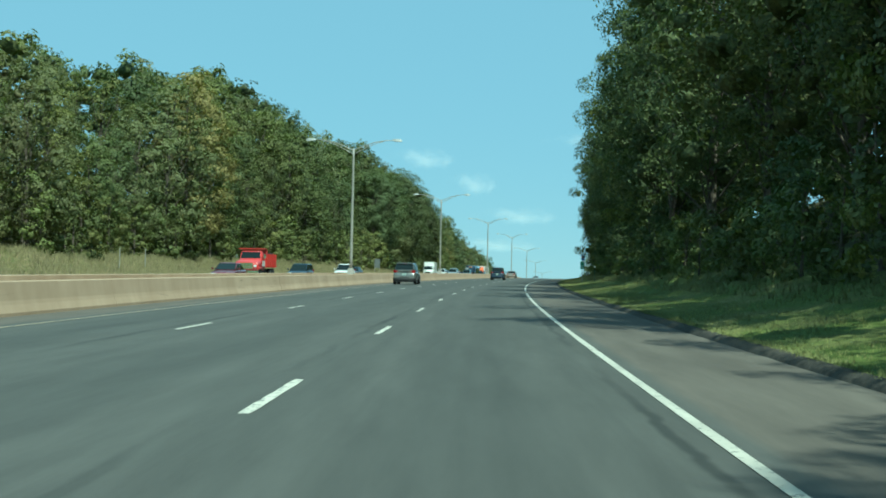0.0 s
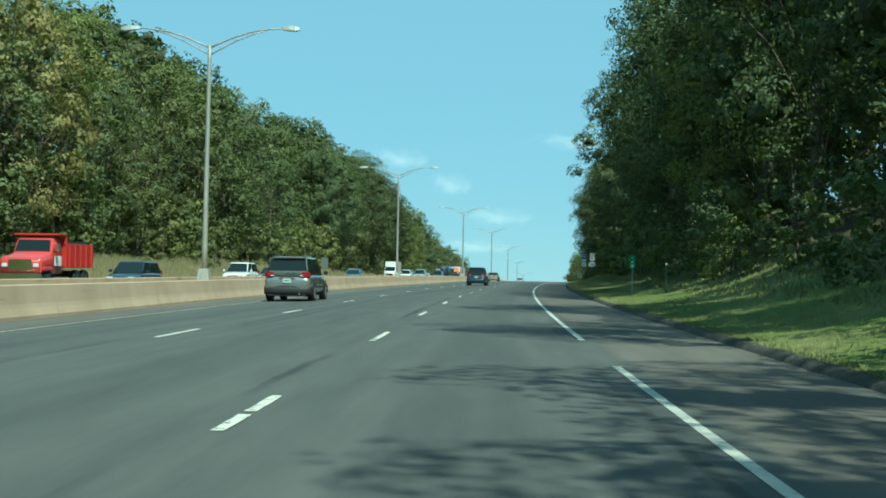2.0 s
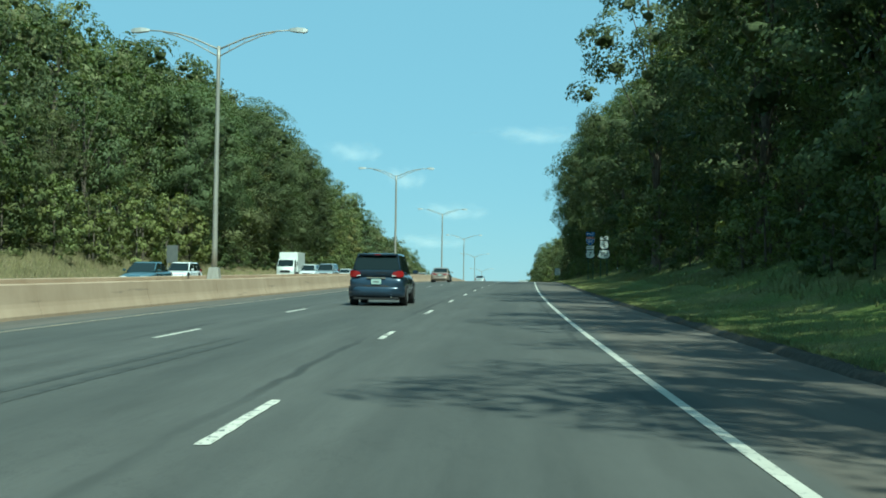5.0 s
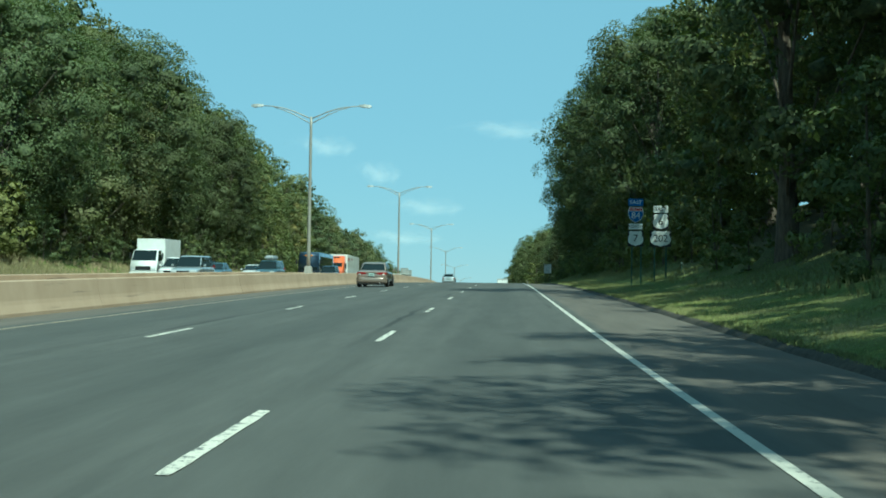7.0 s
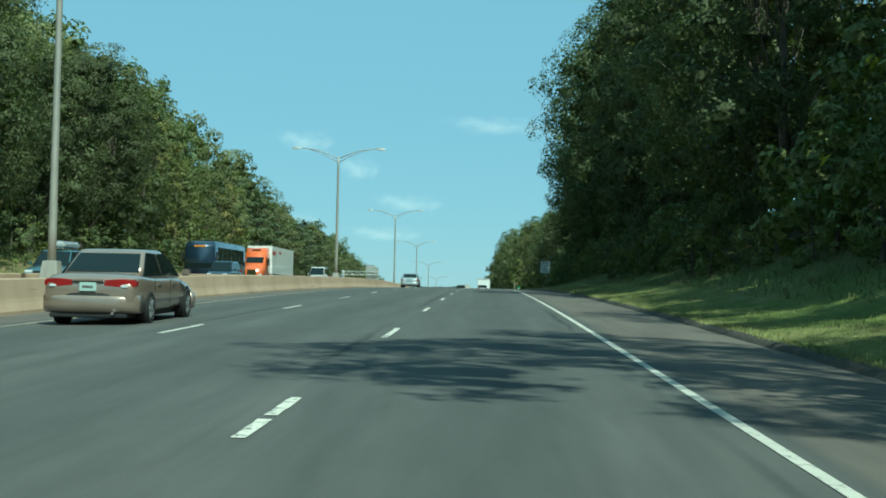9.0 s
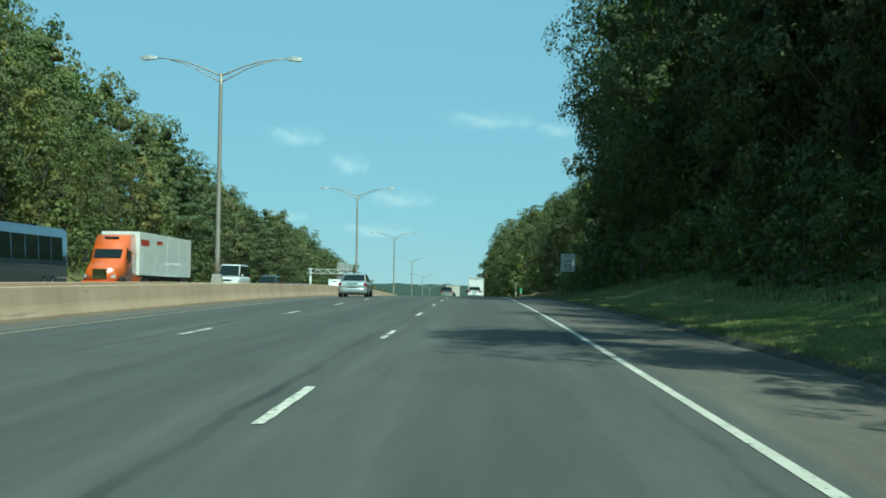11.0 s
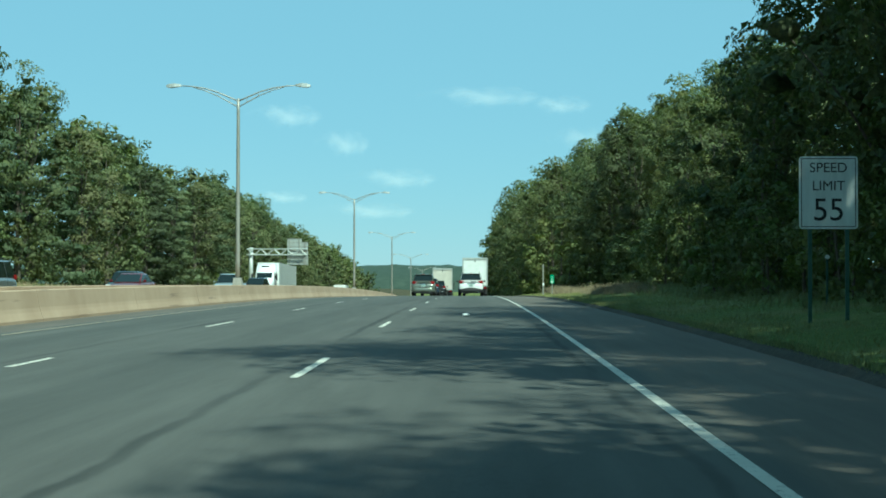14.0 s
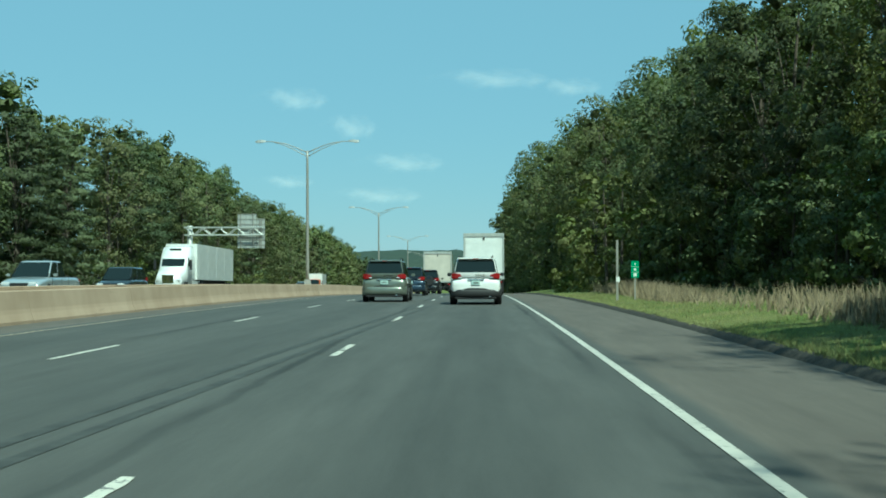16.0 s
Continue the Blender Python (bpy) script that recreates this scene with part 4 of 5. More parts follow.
    for x in (x0 + 0.35, x1 - 0.45):
        plate("hanger", [(x, z0), (x + 0.09, z0), (x + 0.09, z1), (x, z1)], 0.08, GALV, p, 0.58)
a.matrix_basis = Matrix.Translation(along(524.0, -32.3, 0)) @ pose(0, 0, 0, 0, 0, heading(524))

# ---- litter, patches and tyre marks on the paving ----
RUBBER = material("tyre rubber on asphalt", (0.035, 0.036, 0.035), 0.8, 0, 0.3)
PALE_PATCH = material("filled road patch", (0.105, 0.108, 0.105), 0.85, 0, 0.3)
base(RUBBER, ramp(RUBBER, noise_of(RUBBER, coords(RUBBER), 3.0, 6, 0.7), [(0.35, (0.040, 0.041, 0.039)), (0.7, (0.074, 0.075, 0.070))]))


def streak(name, pts, width, label):
    v, f = [], []
    for i, (s, u) in enumerate(pts):
        w = width / 2 * (0.25 if i in (0, len(pts) - 1) else 1.0)
        v += [along(s, u - w, fall(u) + 0.004), along(s, u + w, fall(u) + 0.004)]
        if i:
            f.append((2 * i - 2, 2 * i - 1, 2 * i + 1, 2 * i))
    return tagged(mesh_object(name, v, f, RUBBER), label, "tyre mark", kind="structure")


for d in (0.0, 0.36):
    streak("tyre_mark", [(s, -3.3 + d + 0.9 * ((s - 70) / 70) ** 2) for s in np.arange(70, 142, 4)], 0.16, "dark curved tyre mark along the lanes")
    streak("tyre_mark", [(s, -1.75 + d + 1.9 * ((s - 376) / 50) ** 0.8) for s in np.arange(376.1, 424, 3)], 0.14, "dark curved tyre mark along the lanes")
for s, u, w, d in ((172.6, 1.2, 2.3, 0.9), (170.9, 0.75, 0.75, 0.7), (188.0, 2.5, 0.5, 0.4), (281.0, 1.3, 0.6, 0.5), (378.6, -0.05, 0.5, 0.45), (380.7, -0.1, 0.35, 0.4)):
    rr = random.Random(int(s))
    pts = []
    for k in range(45):
        g = 0.85 + 0.35 * noise.noise(Vector((math.cos(radians(k * 8)) * 1.4, math.sin(radians(k * 8)) * 1.4, s))) + rr.uniform(-0.06, 0.06)
        pts.append((s + d * math.sin(radians(k * 8)) * g, u + w / 2 * math.cos(radians(k * 8)) * g))
    v = [along(ps, pu, fall(pu) + 0.004) for ps, pu in pts]
    if s > 370:
        tagged(mesh_object("road_patch", v, [tuple(range(45))], PALE_PATCH), "pale grey filled patch in the asphalt", "road patch", kind="structure")
    else:
        tagged(mesh_object("tar_patch", v, [tuple(range(45))], RUBBER), "dark irregular tar patch in the asphalt", "road patch", kind="structure")
bm = bmesh.new()
bmesh.ops.create_icosphere(bm, subdivisions=2, radius=0.5)
rr = random.Random(4)
for q in bm.verts:
    q.co = Vector((q.co.x * 0.44, q.co.y * 0.2, q.co.z * 0.17)) * rr.uniform(0.6, 1.25)
CLEAR = material("crumpled clear plastic", (0.75, 0.78, 0.78), 0.2, 0, 0.6)
a = tagged(new("plastic_bottle"), "crushed clear plastic bottle lying on the asphalt", "litter")
part("bottle", bm, CLEAR, a)
bm = bmesh.new()
bmesh.ops.create_cone(bm, segments=10, radius1=0.035, radius2=0.03, depth=0.09, cap_ends=True, matrix=pose(0.27, 0.02, -0.02, 0, 80, 10))
part("cap", bm, SIGN_WHITE, a)
a.matrix_basis = Matrix.Translation(along(364.1, 1.72, 0.045)) @ pose(0, 0, 0, 0, 0, 35) @ Matrix.Scale(0.5, 4)

# ---- far wooded ridge and clouds ----
ru = np.arange(-1300, 1301, 10.0)
rs = (1350, 1380, 1420, 1480, 1560, 1700)
verts = []
for i, s in enumerate(rs):
    for u in ru:
        h = (-14, 0, 6, 10, 13, 15)[i] + 5 * noise.noise(Vector((u * 0.004, 2.0, 0))) + (3.4 * noise.noise(Vector((u * 0.06, s * 0.05, 0))) if i else 0)
        p = along(s, u)
        verts.append((p.x, p.y, h - 5.5 + 2.0 * noise.noise(Vector((u * 0.17, s * 0.1, 4))) * (i > 0)))
n = len(ru)
faces = [(i * n + j, i * n + j + 1, (i + 1) * n + j + 1, (i + 1) * n + j) for i in range(5) for j in range(n - 1)]
# base colour leans blue-grey, carrying the haze of distance
FAR = material("far woods", (0.04, 0.075, 0.045), 0.95, 0, 0.1)
base(FAR, ramp(FAR, noise_of(FAR, coords(FAR), 0.12, 6, 0.7), [(0.3, (0.03, 0.045, 0.036)), (0.7, (0.06, 0.08, 0.06))]))
tagged(mesh_object("backdrop_ridge", verts, faces, FAR, smooth=True), "low wooded ridge on the horizon", "backdrop", kind="structure")

CLOUD = material("thin cloud", (0.9, 0.9, 0.9), 1.0, 0, 0.0)
v0 = coords(CLOUD)
ln = CLOUD.node_tree.nodes.new("ShaderNodeVectorMath")
ln.operation = "LENGTH"
link(CLOUD, v0, ln.inputs[0])
puff = maths(CLOUD, "MULTIPLY_ADD", noise_of(CLOUD, scaled(CLOUD, v0, 2.6, 1.3, 1), 1.0, 5, 0.5), 1.0, 0.0)
body = maths(CLOUD, "SUBTRACT", puff, maths(CLOUD, "MULTIPLY", ln.outputs["Value"], 0.62))
alpha = CLOUD.node_tree.nodes.new("ShaderNodeMapRange")
for key, val in (("From Min", 0.0), ("From Max", 0.7), ("To Max", 0.27)):
    alpha.inputs[key].default_value = val
alpha.interpolation_type = "SMOOTHSTEP"
link(CLOUD, body, alpha.inputs["Value"])
link(CLOUD, alpha.outputs["Result"], CLOUD.node_tree.nodes["Principled BSDF"].inputs["Alpha"])
for az, el, w, h in ((0.5, 6.8, 115, 42), (3.0, 5.6, 85, 46), (5.3, 4.05, 140, 36), (9.3, 7.7, 190, 38), (12.6, 7.3, 110, 34), (13.9, 5.7, 120, 50), (0.2, 3.2, 90, 24), (4.2, 2.6, 150, 30)):
    d = 3300
    p = Vector((math.sin(radians(az)) * d, math.cos(radians(az)) * d + 200, math.tan(radians(el)) * d + 4))
    bm = bmesh.new()
    bmesh.ops.create_circle(bm, cap_ends=True, segments=40, radius=1.0)
    ob = part("cloud", bm, CLOUD, None)
    ob.matrix_basis = Matrix.Translation(p) @ pose(0, 0, 0, 90 , 0, -az) @ Matrix.Diagonal((w, h, 1, 1))
    tagged(ob, "small thin white fair-weather cloud in the distance", "cloud", kind="structure")
    ob.visible_shadow = False


# ---- grass ----
def tufts(name, seed, count, place_fn, h0, h1, width, mat, label):
    rng = np.random.default_rng(seed)
    v, f, up = [], [], []
    for i in range(count):
        s, u = place_fn(rng)
        p = np.array(along(s, u, bank(s, u) - 0.015))
        a = rng.uniform(-1.3, 1.3)
        h = rng.uniform(h0, h1) * (1.0 + 0.5 * noise.noise(Vector((s * 0.3, u * 0.5, 7.7))))
        side = np.array([math.cos(a), math.sin(a), 0]) * width * rng.uniform(0.6, 1.3)
        tip = np.array([rng.normal(scale=0.35) * h, rng.normal(scale=0.35) * h, h])
        k = len(v)
        v += [p - side, p + side, p + tip]
        f.append((k, k + 1, k + 2))
        lean = rng.normal(scale=0.25, size=2)
        up += [(lean[0], lean[1], 1.0)] * 3
    ob = mesh_object(name, v, f, mat, smooth=True)
    ob.data.normals_split_custom_set_from_vertices([Vector(q).normalized() for q in up])
    return tagged(ob, label, "grass", kind="stuff")


tufts("verge_grass", 1, 85000, lambda r: (r.uniform(5, 445), 6.36 + 3.7 * r.uniform() ** 1.5), 0.04, 0.10, 0.014, BLADE, "short bright green verge grass by the kerb")
tufts("kerb_grass", 8, 36000, lambda r: (r.uniform(5, 440), 6.40 + 0.26 * r.uniform()), 0.06, 0.12, 0.018, BLADE, "grass growing over the edge of the kerb")
tufts("bank_grass", 2, 26000, lambda r: (r.uniform(20, 400), r.uniform(9.5, 14.0)), 0.08, 0.26, 0.025, BLADE, "rough grass under the trees of the bank")
tufts("long_grass", 3, 26000, lambda r: (r.uniform(70, 560), -30.4 - 6.0 * r.uniform()), 0.15, 0.5, 0.04, STRAW, "long dry grass on the far bank")
tufts("dry_weeds", 6, 34000, lambda r: (r.uniform(66, 262), -31.4 - 6.6 * r.uniform()), 0.25, 0.8, 0.045, WEED, "tall brownish weeds and dry grass on the far bank")
tufts("long_green_grass", 4, 9000, lambda r: (r.uniform(170, 560), -31.0 - 6.5 * r.uniform()), 0.15, 0.45, 0.04, BLADE, "long green grass on the far bank")
tufts("dry_grass", 5, 9000, lambda r: (r.choice([r.normal(432, 5.5), r.normal(400, 4.0), r.uniform(388, 450)], p=[0.62, 0.28, 0.10]), 8.3 + 2.6 * r.beta(2, 2)), 0.12, 0.6, 0.025, STRAW, "tall dry straw-coloured grass beside the verge")


# ---- vehicles ----
def paint(name, color, metal=0.35, rough=0.32):
    m = material(name, color, rough, metal)
    p = m.node_tree.nodes["Principled BSDF"]
    p.inputs["Coat Weight"].default_value = 1.0
    p.inputs["Coat Roughness"].default_value = 0.08
    n = noise_of(m, coords(m), 1.8, 4)
    base(m, ramp(m, n, [(0.3, tuple(c * 0.86 for c in color)), (0.7, color)]))
    return m


TYRE = material("tyre rubber", (0.018, 0.018, 0.018), 0.85, 0, 0.3)
RIM = make_metal("alloy rim", (0.45, 0.45, 0.46), 0.35, 0.8)
STEEL_RIM = make_metal("dark steel rim", (0.09, 0.09, 0.09), 0.5, 0.5)
GLASS = material("tinted car glass", (0.010, 0.015, 0.015), 0.05, 0, 0.38)
TRIM = material("black plastic trim", (0.02, 0.02, 0.021), 0.6, 0, 0.4)
TAIL = material("red tail lamp", (0.22, 0.010, 0.012), 0.2, 0, 0.5)
HEAD = material("clear headlamp", (0.7, 0.72, 0.74), 0.12, 0.2, 0.7)
PLATE = material("number plate", (0.40, 0.52, 0.48), 0.5)
CHROME = material("chrome", (0.7, 0.7, 0.7), 0.12, 1.0)
AMBER = material("amber lamp", (0.6, 0.22, 0.02), 0.25)


def loft(sections, close=True):
    bm = bmesh.new()
    rings = [[bm.verts.new(p) for p in sec] for sec in sections]
    n = len(rings[0])
    for r0, r1 in zip(rings, rings[1:]):
        for k in range(n):
            bm.faces.new((r0[k], r0[(k + 1) % n], r1[(k + 1) % n], r1[k]))
    if close:
        bm.faces.new(rings[0][::-1])
        bm.faces.new(rings[-1])
    return bm


def block(x0, x1, y0, y1, z0, z1, bevel=0.02, taper=None):
    bm = bmesh.new()
    bmesh.ops.create_cube(bm, size=1.0, matrix=Matrix.Translation(((x0 + x1) / 2, (y0 + y1) / 2, (z0 + z1) / 2)) @ Matrix.Diagonal((x1 - x0, y1 - y0, z1 - z0, 1)))
    if taper:
        for q in bm.verts:
            if q.co.z > (z0 + z1) / 2:
                q.co.x = (x0 + x1) / 2 + (q.co.x - (x0 + x1) / 2) * taper
    if bevel:
        bmesh.ops.bevel(bm, geom=bm.edges[:], offset=bevel, segments=2 if bevel < 0.08 else 3, affect="EDGES", clamp_overlap=True)
    return bm


def wedge(x_in, x_out, y0, y1, z0, z1, pinch, bevel=0.03):
    """A lamp that narrows towards the middle of the car and wraps round its corner."""
    zm = z0 + (z1 - z0) * 0.62
    h = (z1 - z0) / 2
    bm = loft([[(x_in, y0, zm - h * pinch), (x_in, y0, zm + h * pinch * 0.6), (x_in, y1, zm + h * pinch * 0.6), (x_in, y1, zm - h * pinch)],
               [(x_in + (x_out - x_in) * 0.55, y0, z0 + 0.01), (x_in + (x_out - x_in) * 0.55, y0, z1), (x_in + (x_out - x_in) * 0.55, y1, z1), (x_in + (x_out - x_in) * 0.55, y1, z0 + 0.01)],
               [(x_out, y0 + 0.07, z0 + 0.03), (x_out, y0 + 0.09, z1 - 0.01), (x_out, y1, z1 - 0.01), (x_out, y1, z0 + 0.03)]])
    bmesh.ops.recalc_face_normals(bm, faces=bm.faces[:])
    bmesh.ops.bevel(bm, geom=bm.edges[:], offset=bevel, segments=2, affect="EDGES", clamp_overlap=True)
    return bm


def wheel(parent, x, y, r, w, rim=None):
    """Tyre with a rounded tread, and a dished rim with spokes on its outer side."""
    side = 1 if x > 0 else -1
    prof = [(-w / 2, r * 0.6), (-w / 2, r * 0.93), (-w * 0.36, r), (w * 0.36, r), (w / 2, r * 0.93), (w / 2, r * 0.6)]
    bm = loft([[(x + a, y + b * math.cos(q), r + b * math.sin(q)) for a, b in prof] for q in (2 * math.pi * k / 22 for k in range(23))], False)
    bmesh.ops.remove_doubles(bm, verts=bm.verts[:], dist=1e-4)
    tyre = part("wheel", bm, TYRE, parent, smooth=False)
    bm = bmesh.new()
    xo = x + side * (w / 2 + 0.002)
    hub = bm.verts.new((xo + side * 0.01, y, r))
    outer = [bm.verts.new((xo, y + r * 0.66 * math.cos(2 * math.pi * k / 20), r + r * 0.66 * math.sin(2 * math.pi * k / 20))) for k in range(20)]
    inner = [bm.verts.new((xo - side * (0.05 if k % 4 in (0, 1) else 0.0), y + r * 0.5 * math.cos(2 * math.pi * k / 20), r + r * 0.5 * math.sin(2 * math.pi * k / 20))) for k in range(20)]
    for k in range(20):
        n = (k + 1) % 20
        bm.faces.new((outer[k], outer[n], inner[n], inner[k]))
        bm.faces.new((inner[k], inner[n], hub))
    part("rim", bm, rim or RIM, tyre)


def panel(name, quad, mat, parent, push=0.012, inset=0.06, label=""):
    """A pane laid on a face of a cabin: the quad shrunk by inset and pushed outwards."""
    q = [Vector(p) for p in quad]
    c = sum(q, Vector()) / 4
    n = (q[1] - q[0]).cross(q[3] - q[0]).normalized()
    if n.dot(c - Vector((0, c.y * 0.6, 0.9))) < 0:
        n = -n
    out = []
    for k in range(4):
        e1, e2 = (q[(k + 1) % 4] - q[k]).normalized(), (q[k - 1] - q[k]).normalized()
        out.append(q[k] + (e1 + e2) * inset + n * push)
    bm = bmesh.new()
    hi = [bm.verts.new(p) for p in out]
    lo = [bm.verts.new(p - n * (push + 0.01)) for p in out]
    bm.faces.new(hi)
    for k in range(4):
        bm.faces.new((hi[k], lo[k], lo[(k + 1) % 4], hi[(k + 1) % 4]))
    return part(name, bm, mat, parent, label)


def car(name, label, category, mat, L=4.7, W=1.8, H=1.45, kind="sedan", rail=False, spare=False, low_trim=None, roof_box=False, rim=None, group="traffic", corner_lamps=False):
    """A car that faces +y, its wheels on z = 0."""
    top = tagged(new(name), label, category, group)
    hw = W / 2
    suv = kind != "sedan"
    r = 0.36 if suv else 0.315
    clear = 0.26 if suv else 0.2
    belt = H * (0.60 if suv else 0.635)
    bonnet = belt - (0.04 if suv else 0.06)
    boot = belt + (0.0 if suv else 0.05)
    rear, front = -L / 2, L / 2

    def section(y, zl, zt, k):
        w = hw * k
        half = [(w * 0.84, zl), (w * 0.97, zl + 0.1), (w, zl + 0.28), (w * 0.995, (zl + zt) / 2 + 0.12), (w * 0.97, zt - 0.1), (w * 0.90, zt - 0.02), (w * 0.6, zt + 0.015)]
        return [(x, y, z) for x, z in half] + [(-x, y, z) for x, z in half[::-1]]

    secs = [section(rear, clear + 0.16, boot - 0.24, 0.84), section(rear + 0.06, clear + 0.08, boot - 0.10, 0.93), section(rear + 0.22, clear + 0.02, boot - 0.01, 0.975),
            section(rear + 0.7, clear, boot, 1.0), section(rear + 1.3, clear, belt, 1.0), section(0, clear - 0.02, belt, 1.0), section(front - 1.5, clear, belt, 1.0),
            section(front - 1.15, clear, bonnet, 0.995), section(front - 0.5, clear, bonnet - 0.08, 0.97), section(front - 0.18, clear + 0.03, bonnet - 0.16, 0.92), section(front - 0.04, clear + 0.06, bonnet - 0.27, 0.86), section(front, clear + 0.14, bonnet - 0.36, 0.78)]
    body = part("body", loft(secs), mat, top, smooth=True)
    body.modifiers.new("round", "SUBSURF").render_levels = 1
    body.modifiers["round"].levels = 1
    # cabin
    if kind == "sedan":
        yb0, yt0, yt1, yb1 = rear + 0.72, rear + 1.38, front - 2.15, front - 1.22
    elif kind == "pickup":
        yb0, yt0, yt1, yb1 = -0.75, -0.6, front - 2.15, front - 1.35
    elif kind == "van":
        yb0, yt0, yt1, yb1 = rear + 0.08, rear + 0.2, front - 1.7, front - 0.85
    else:
        yb0, yt0, yt1, yb1 = rear + 0.06, rear + 0.48, front - 1.95, front - 1.18
    wb, wt, zr = hw * 0.90, hw * (0.80 if kind == "van" else 0.74 if suv else 0.74), H
    zb = (belt + boot) / 2 - 0.06
    base_r = [(-wb, yb0, zb), (wb, yb0, zb), (wb, yb1, zb), (-wb, yb1, zb)]
    top_r = [(-wt, yt0, zr - 0.05), (wt, yt0, zr - 0.05), (wt, yt1, zr - 0.05), (-wt, yt1, zr - 0.05)]

    def ring(y0, y1, w, z, rc):
        out = []
        for cx, cy, a0 in ((w - rc, y1 - rc, 0), (-w + rc, y1 - rc, 90), (-w + rc, y0 + rc, 180), (w - rc, y0 + rc, 270)):
            out += [(cx + rc * math.cos(radians(a0 + a)), cy + rc * math.sin(radians(a0 + a)), z) for a in (0, 30, 60, 90)]
        return out

    dy0, dy1 = (yt0 - yb0), (yt1 - yb1)
    rings = [ring(yb0 + dy0 * k, yb1 + dy1 * k, wb + (wt - wb) * k, zb + (zr - 0.05 - zb) * k, 0.13) for k in (0.0, 0.5, 0.93)]
    rings += [ring(yt0 + 0.02, yt1 - 0.03, wt - 0.015, zr - 0.035, 0.12), ring(yt0 + 0.12, yt1 - 0.14, wt - 0.1, zr - 0.01, 0.14), ring(yt0 + 0.4, yt1 - 0.4, wt - 0.35, zr, 0.1)]
    part("cabin", loft(rings), mat, top, smooth=True)
    low, high = (0.22, 0.97) if suv else (0.1, 1.0)
    rw = [Vector(base_r[0]).lerp(Vector(top_r[0]), low), Vector(base_r[1]).lerp(Vector(top_r[1]), low), Vector(base_r[1]).lerp(Vector(top_r[1]), high), Vector(base_r[0]).lerp(Vector(top_r[0]), high)]
    panel("rear_window", rw, GLASS, top, push=0.014, inset=0.05 if suv else 0.085)
    panel("windscreen", [base_r[3], base_r[2], top_r[2], top_r[3]], GLASS, top, inset=0.06)
    cuts = [0.0, 0.3, 0.62, 1.0] if suv and kind != "pickup" else [0.0, 0.5, 1.0]
    for sx in (0, 1):
        b0, b1 = Vector(base_r[1 if sx else 0]), Vector(base_r[2 if sx else 3])
        t0, t1 = Vector(top_r[1 if sx else 0]), Vector(top_r[2 if sx else 3])
        for c0, c1 in zip(cuts, cuts[1:]):
            panel("side_window", [b0.lerp(b1, c0), b0.lerp(b1, c1), t0.lerp(t1, c1), t0.lerp(t1, c0)], GLASS, top, inset=0.045)
    # lamps, bumpers, plate, mirrors, seams
    for sx in (-1, 1):
        if suv and kind != "pickup":
            lamp = part("tail_light", wedge(sx * hw * 0.56, sx * hw * 0.95, rear + 0.01, rear + 0.34, belt - 0.13, belt + 0.11, 0.5), TAIL, top, "red tail lamp cluster")
            part("reversing_lens", block(sx * hw * 0.62 - 0.07, sx * hw * 0.62 + 0.07, rear + 0.002, rear + 0.05, belt - 0.07, belt - 0.03, 0.01), HEAD, lamp, "clear reversing lens")
        else:
            inner, drop = (0.73, 0.34) if corner_lamps else (0.30, 0.29)
            lamp = part("tail_light", wedge(sx * hw * inner, sx * hw * 0.955, rear + 0.012, rear + 0.34, boot - drop, boot - 0.10, 0.82), TAIL, top, "red tail lamp cluster")
            part("reversing_lens", block(sx * hw * 0.74 - 0.06, sx * hw * 0.74 + 0.06, rear + 0.004, rear + 0.06, boot - drop + 0.03, boot - drop + 0.08, 0.01), HEAD, lamp, "clear reversing lens")
        part("headlight", block(sx * hw * 0.62 - 0.2, sx * hw * 0.62 + 0.2, front - 0.24, front - 0.02, bonnet - 0.36, bonnet - 0.2, 0.04), HEAD, top, "clear headlamp")
        part("door_mirror", block(sx * (hw + 0.09) - 0.09, sx * (hw + 0.09) + 0.09, yb1 - 0.32, yb1 - 0.2, belt + 0.0, belt + 0.14, 0.03), mat if not low_trim else TRIM, top)
        for y in (-0.35, 0.75):
            part("door_handle", block(sx * (hw + 0.008) - 0.012, sx * (hw + 0.008) + 0.012, y - 0.5, y - 0.32, belt - 0.17, belt - 0.14, 0.006), mat, top)
        for y in (rear + (1.3 if kind != "pickup" else 1.9), 0.05, front - 1.5):
            part("door_seam", block(sx * hw - 0.004, sx * hw + 0.004, y - 0.006, y + 0.006, clear + 0.12, belt - 0.06, 0), TRIM, top)
        part("side_moulding", block(sx * (hw + 0.003) - 0.014, sx * (hw + 0.003) + 0.014, rear + 1.25, front - 1.3, clear + 0.27, clear + 0.34, 0.01), low_trim or mat, top)
        for y in (rear + L * 0.205, front - L * 0.195):
            bm = bmesh.new()
            bmesh.ops.create_cone(bm, segments=24, radius1=r * 1.13, radius2=r * 1.13, depth=0.2, cap_ends=True, matrix=pose(sx * (hw - 0.11), y, r + 0.02, 0, 90, 0))
            part("wheel_arch", bm, TRIM, top)
            wheel(top, sx * (hw - 0.085), y, r, 0.21, rim)
    bt = low_trim or mat
    z0, z1 = clear + (0.0 if low_trim else 0.03), clear + (0.30 if low_trim else 0.36)

    def moulded(sign, y_end, za, zb, out, wide=0.985):
        """A bumper that wraps round the corners, bowed in plan and swelling in height."""
        secs = []
        for k in np.linspace(-1, 1, 17):
            x, y = k * hw * wide, y_end + sign * (out - 0.05 * k * k - 0.16 * abs(k) ** 6)
            prof = [(-0.07, za), (-0.012, za + 0.05), (0.0, za + 0.45 * (zb - za)), (-0.008, zb - 0.07), (-0.03, zb - 0.02), (-0.075, zb)]
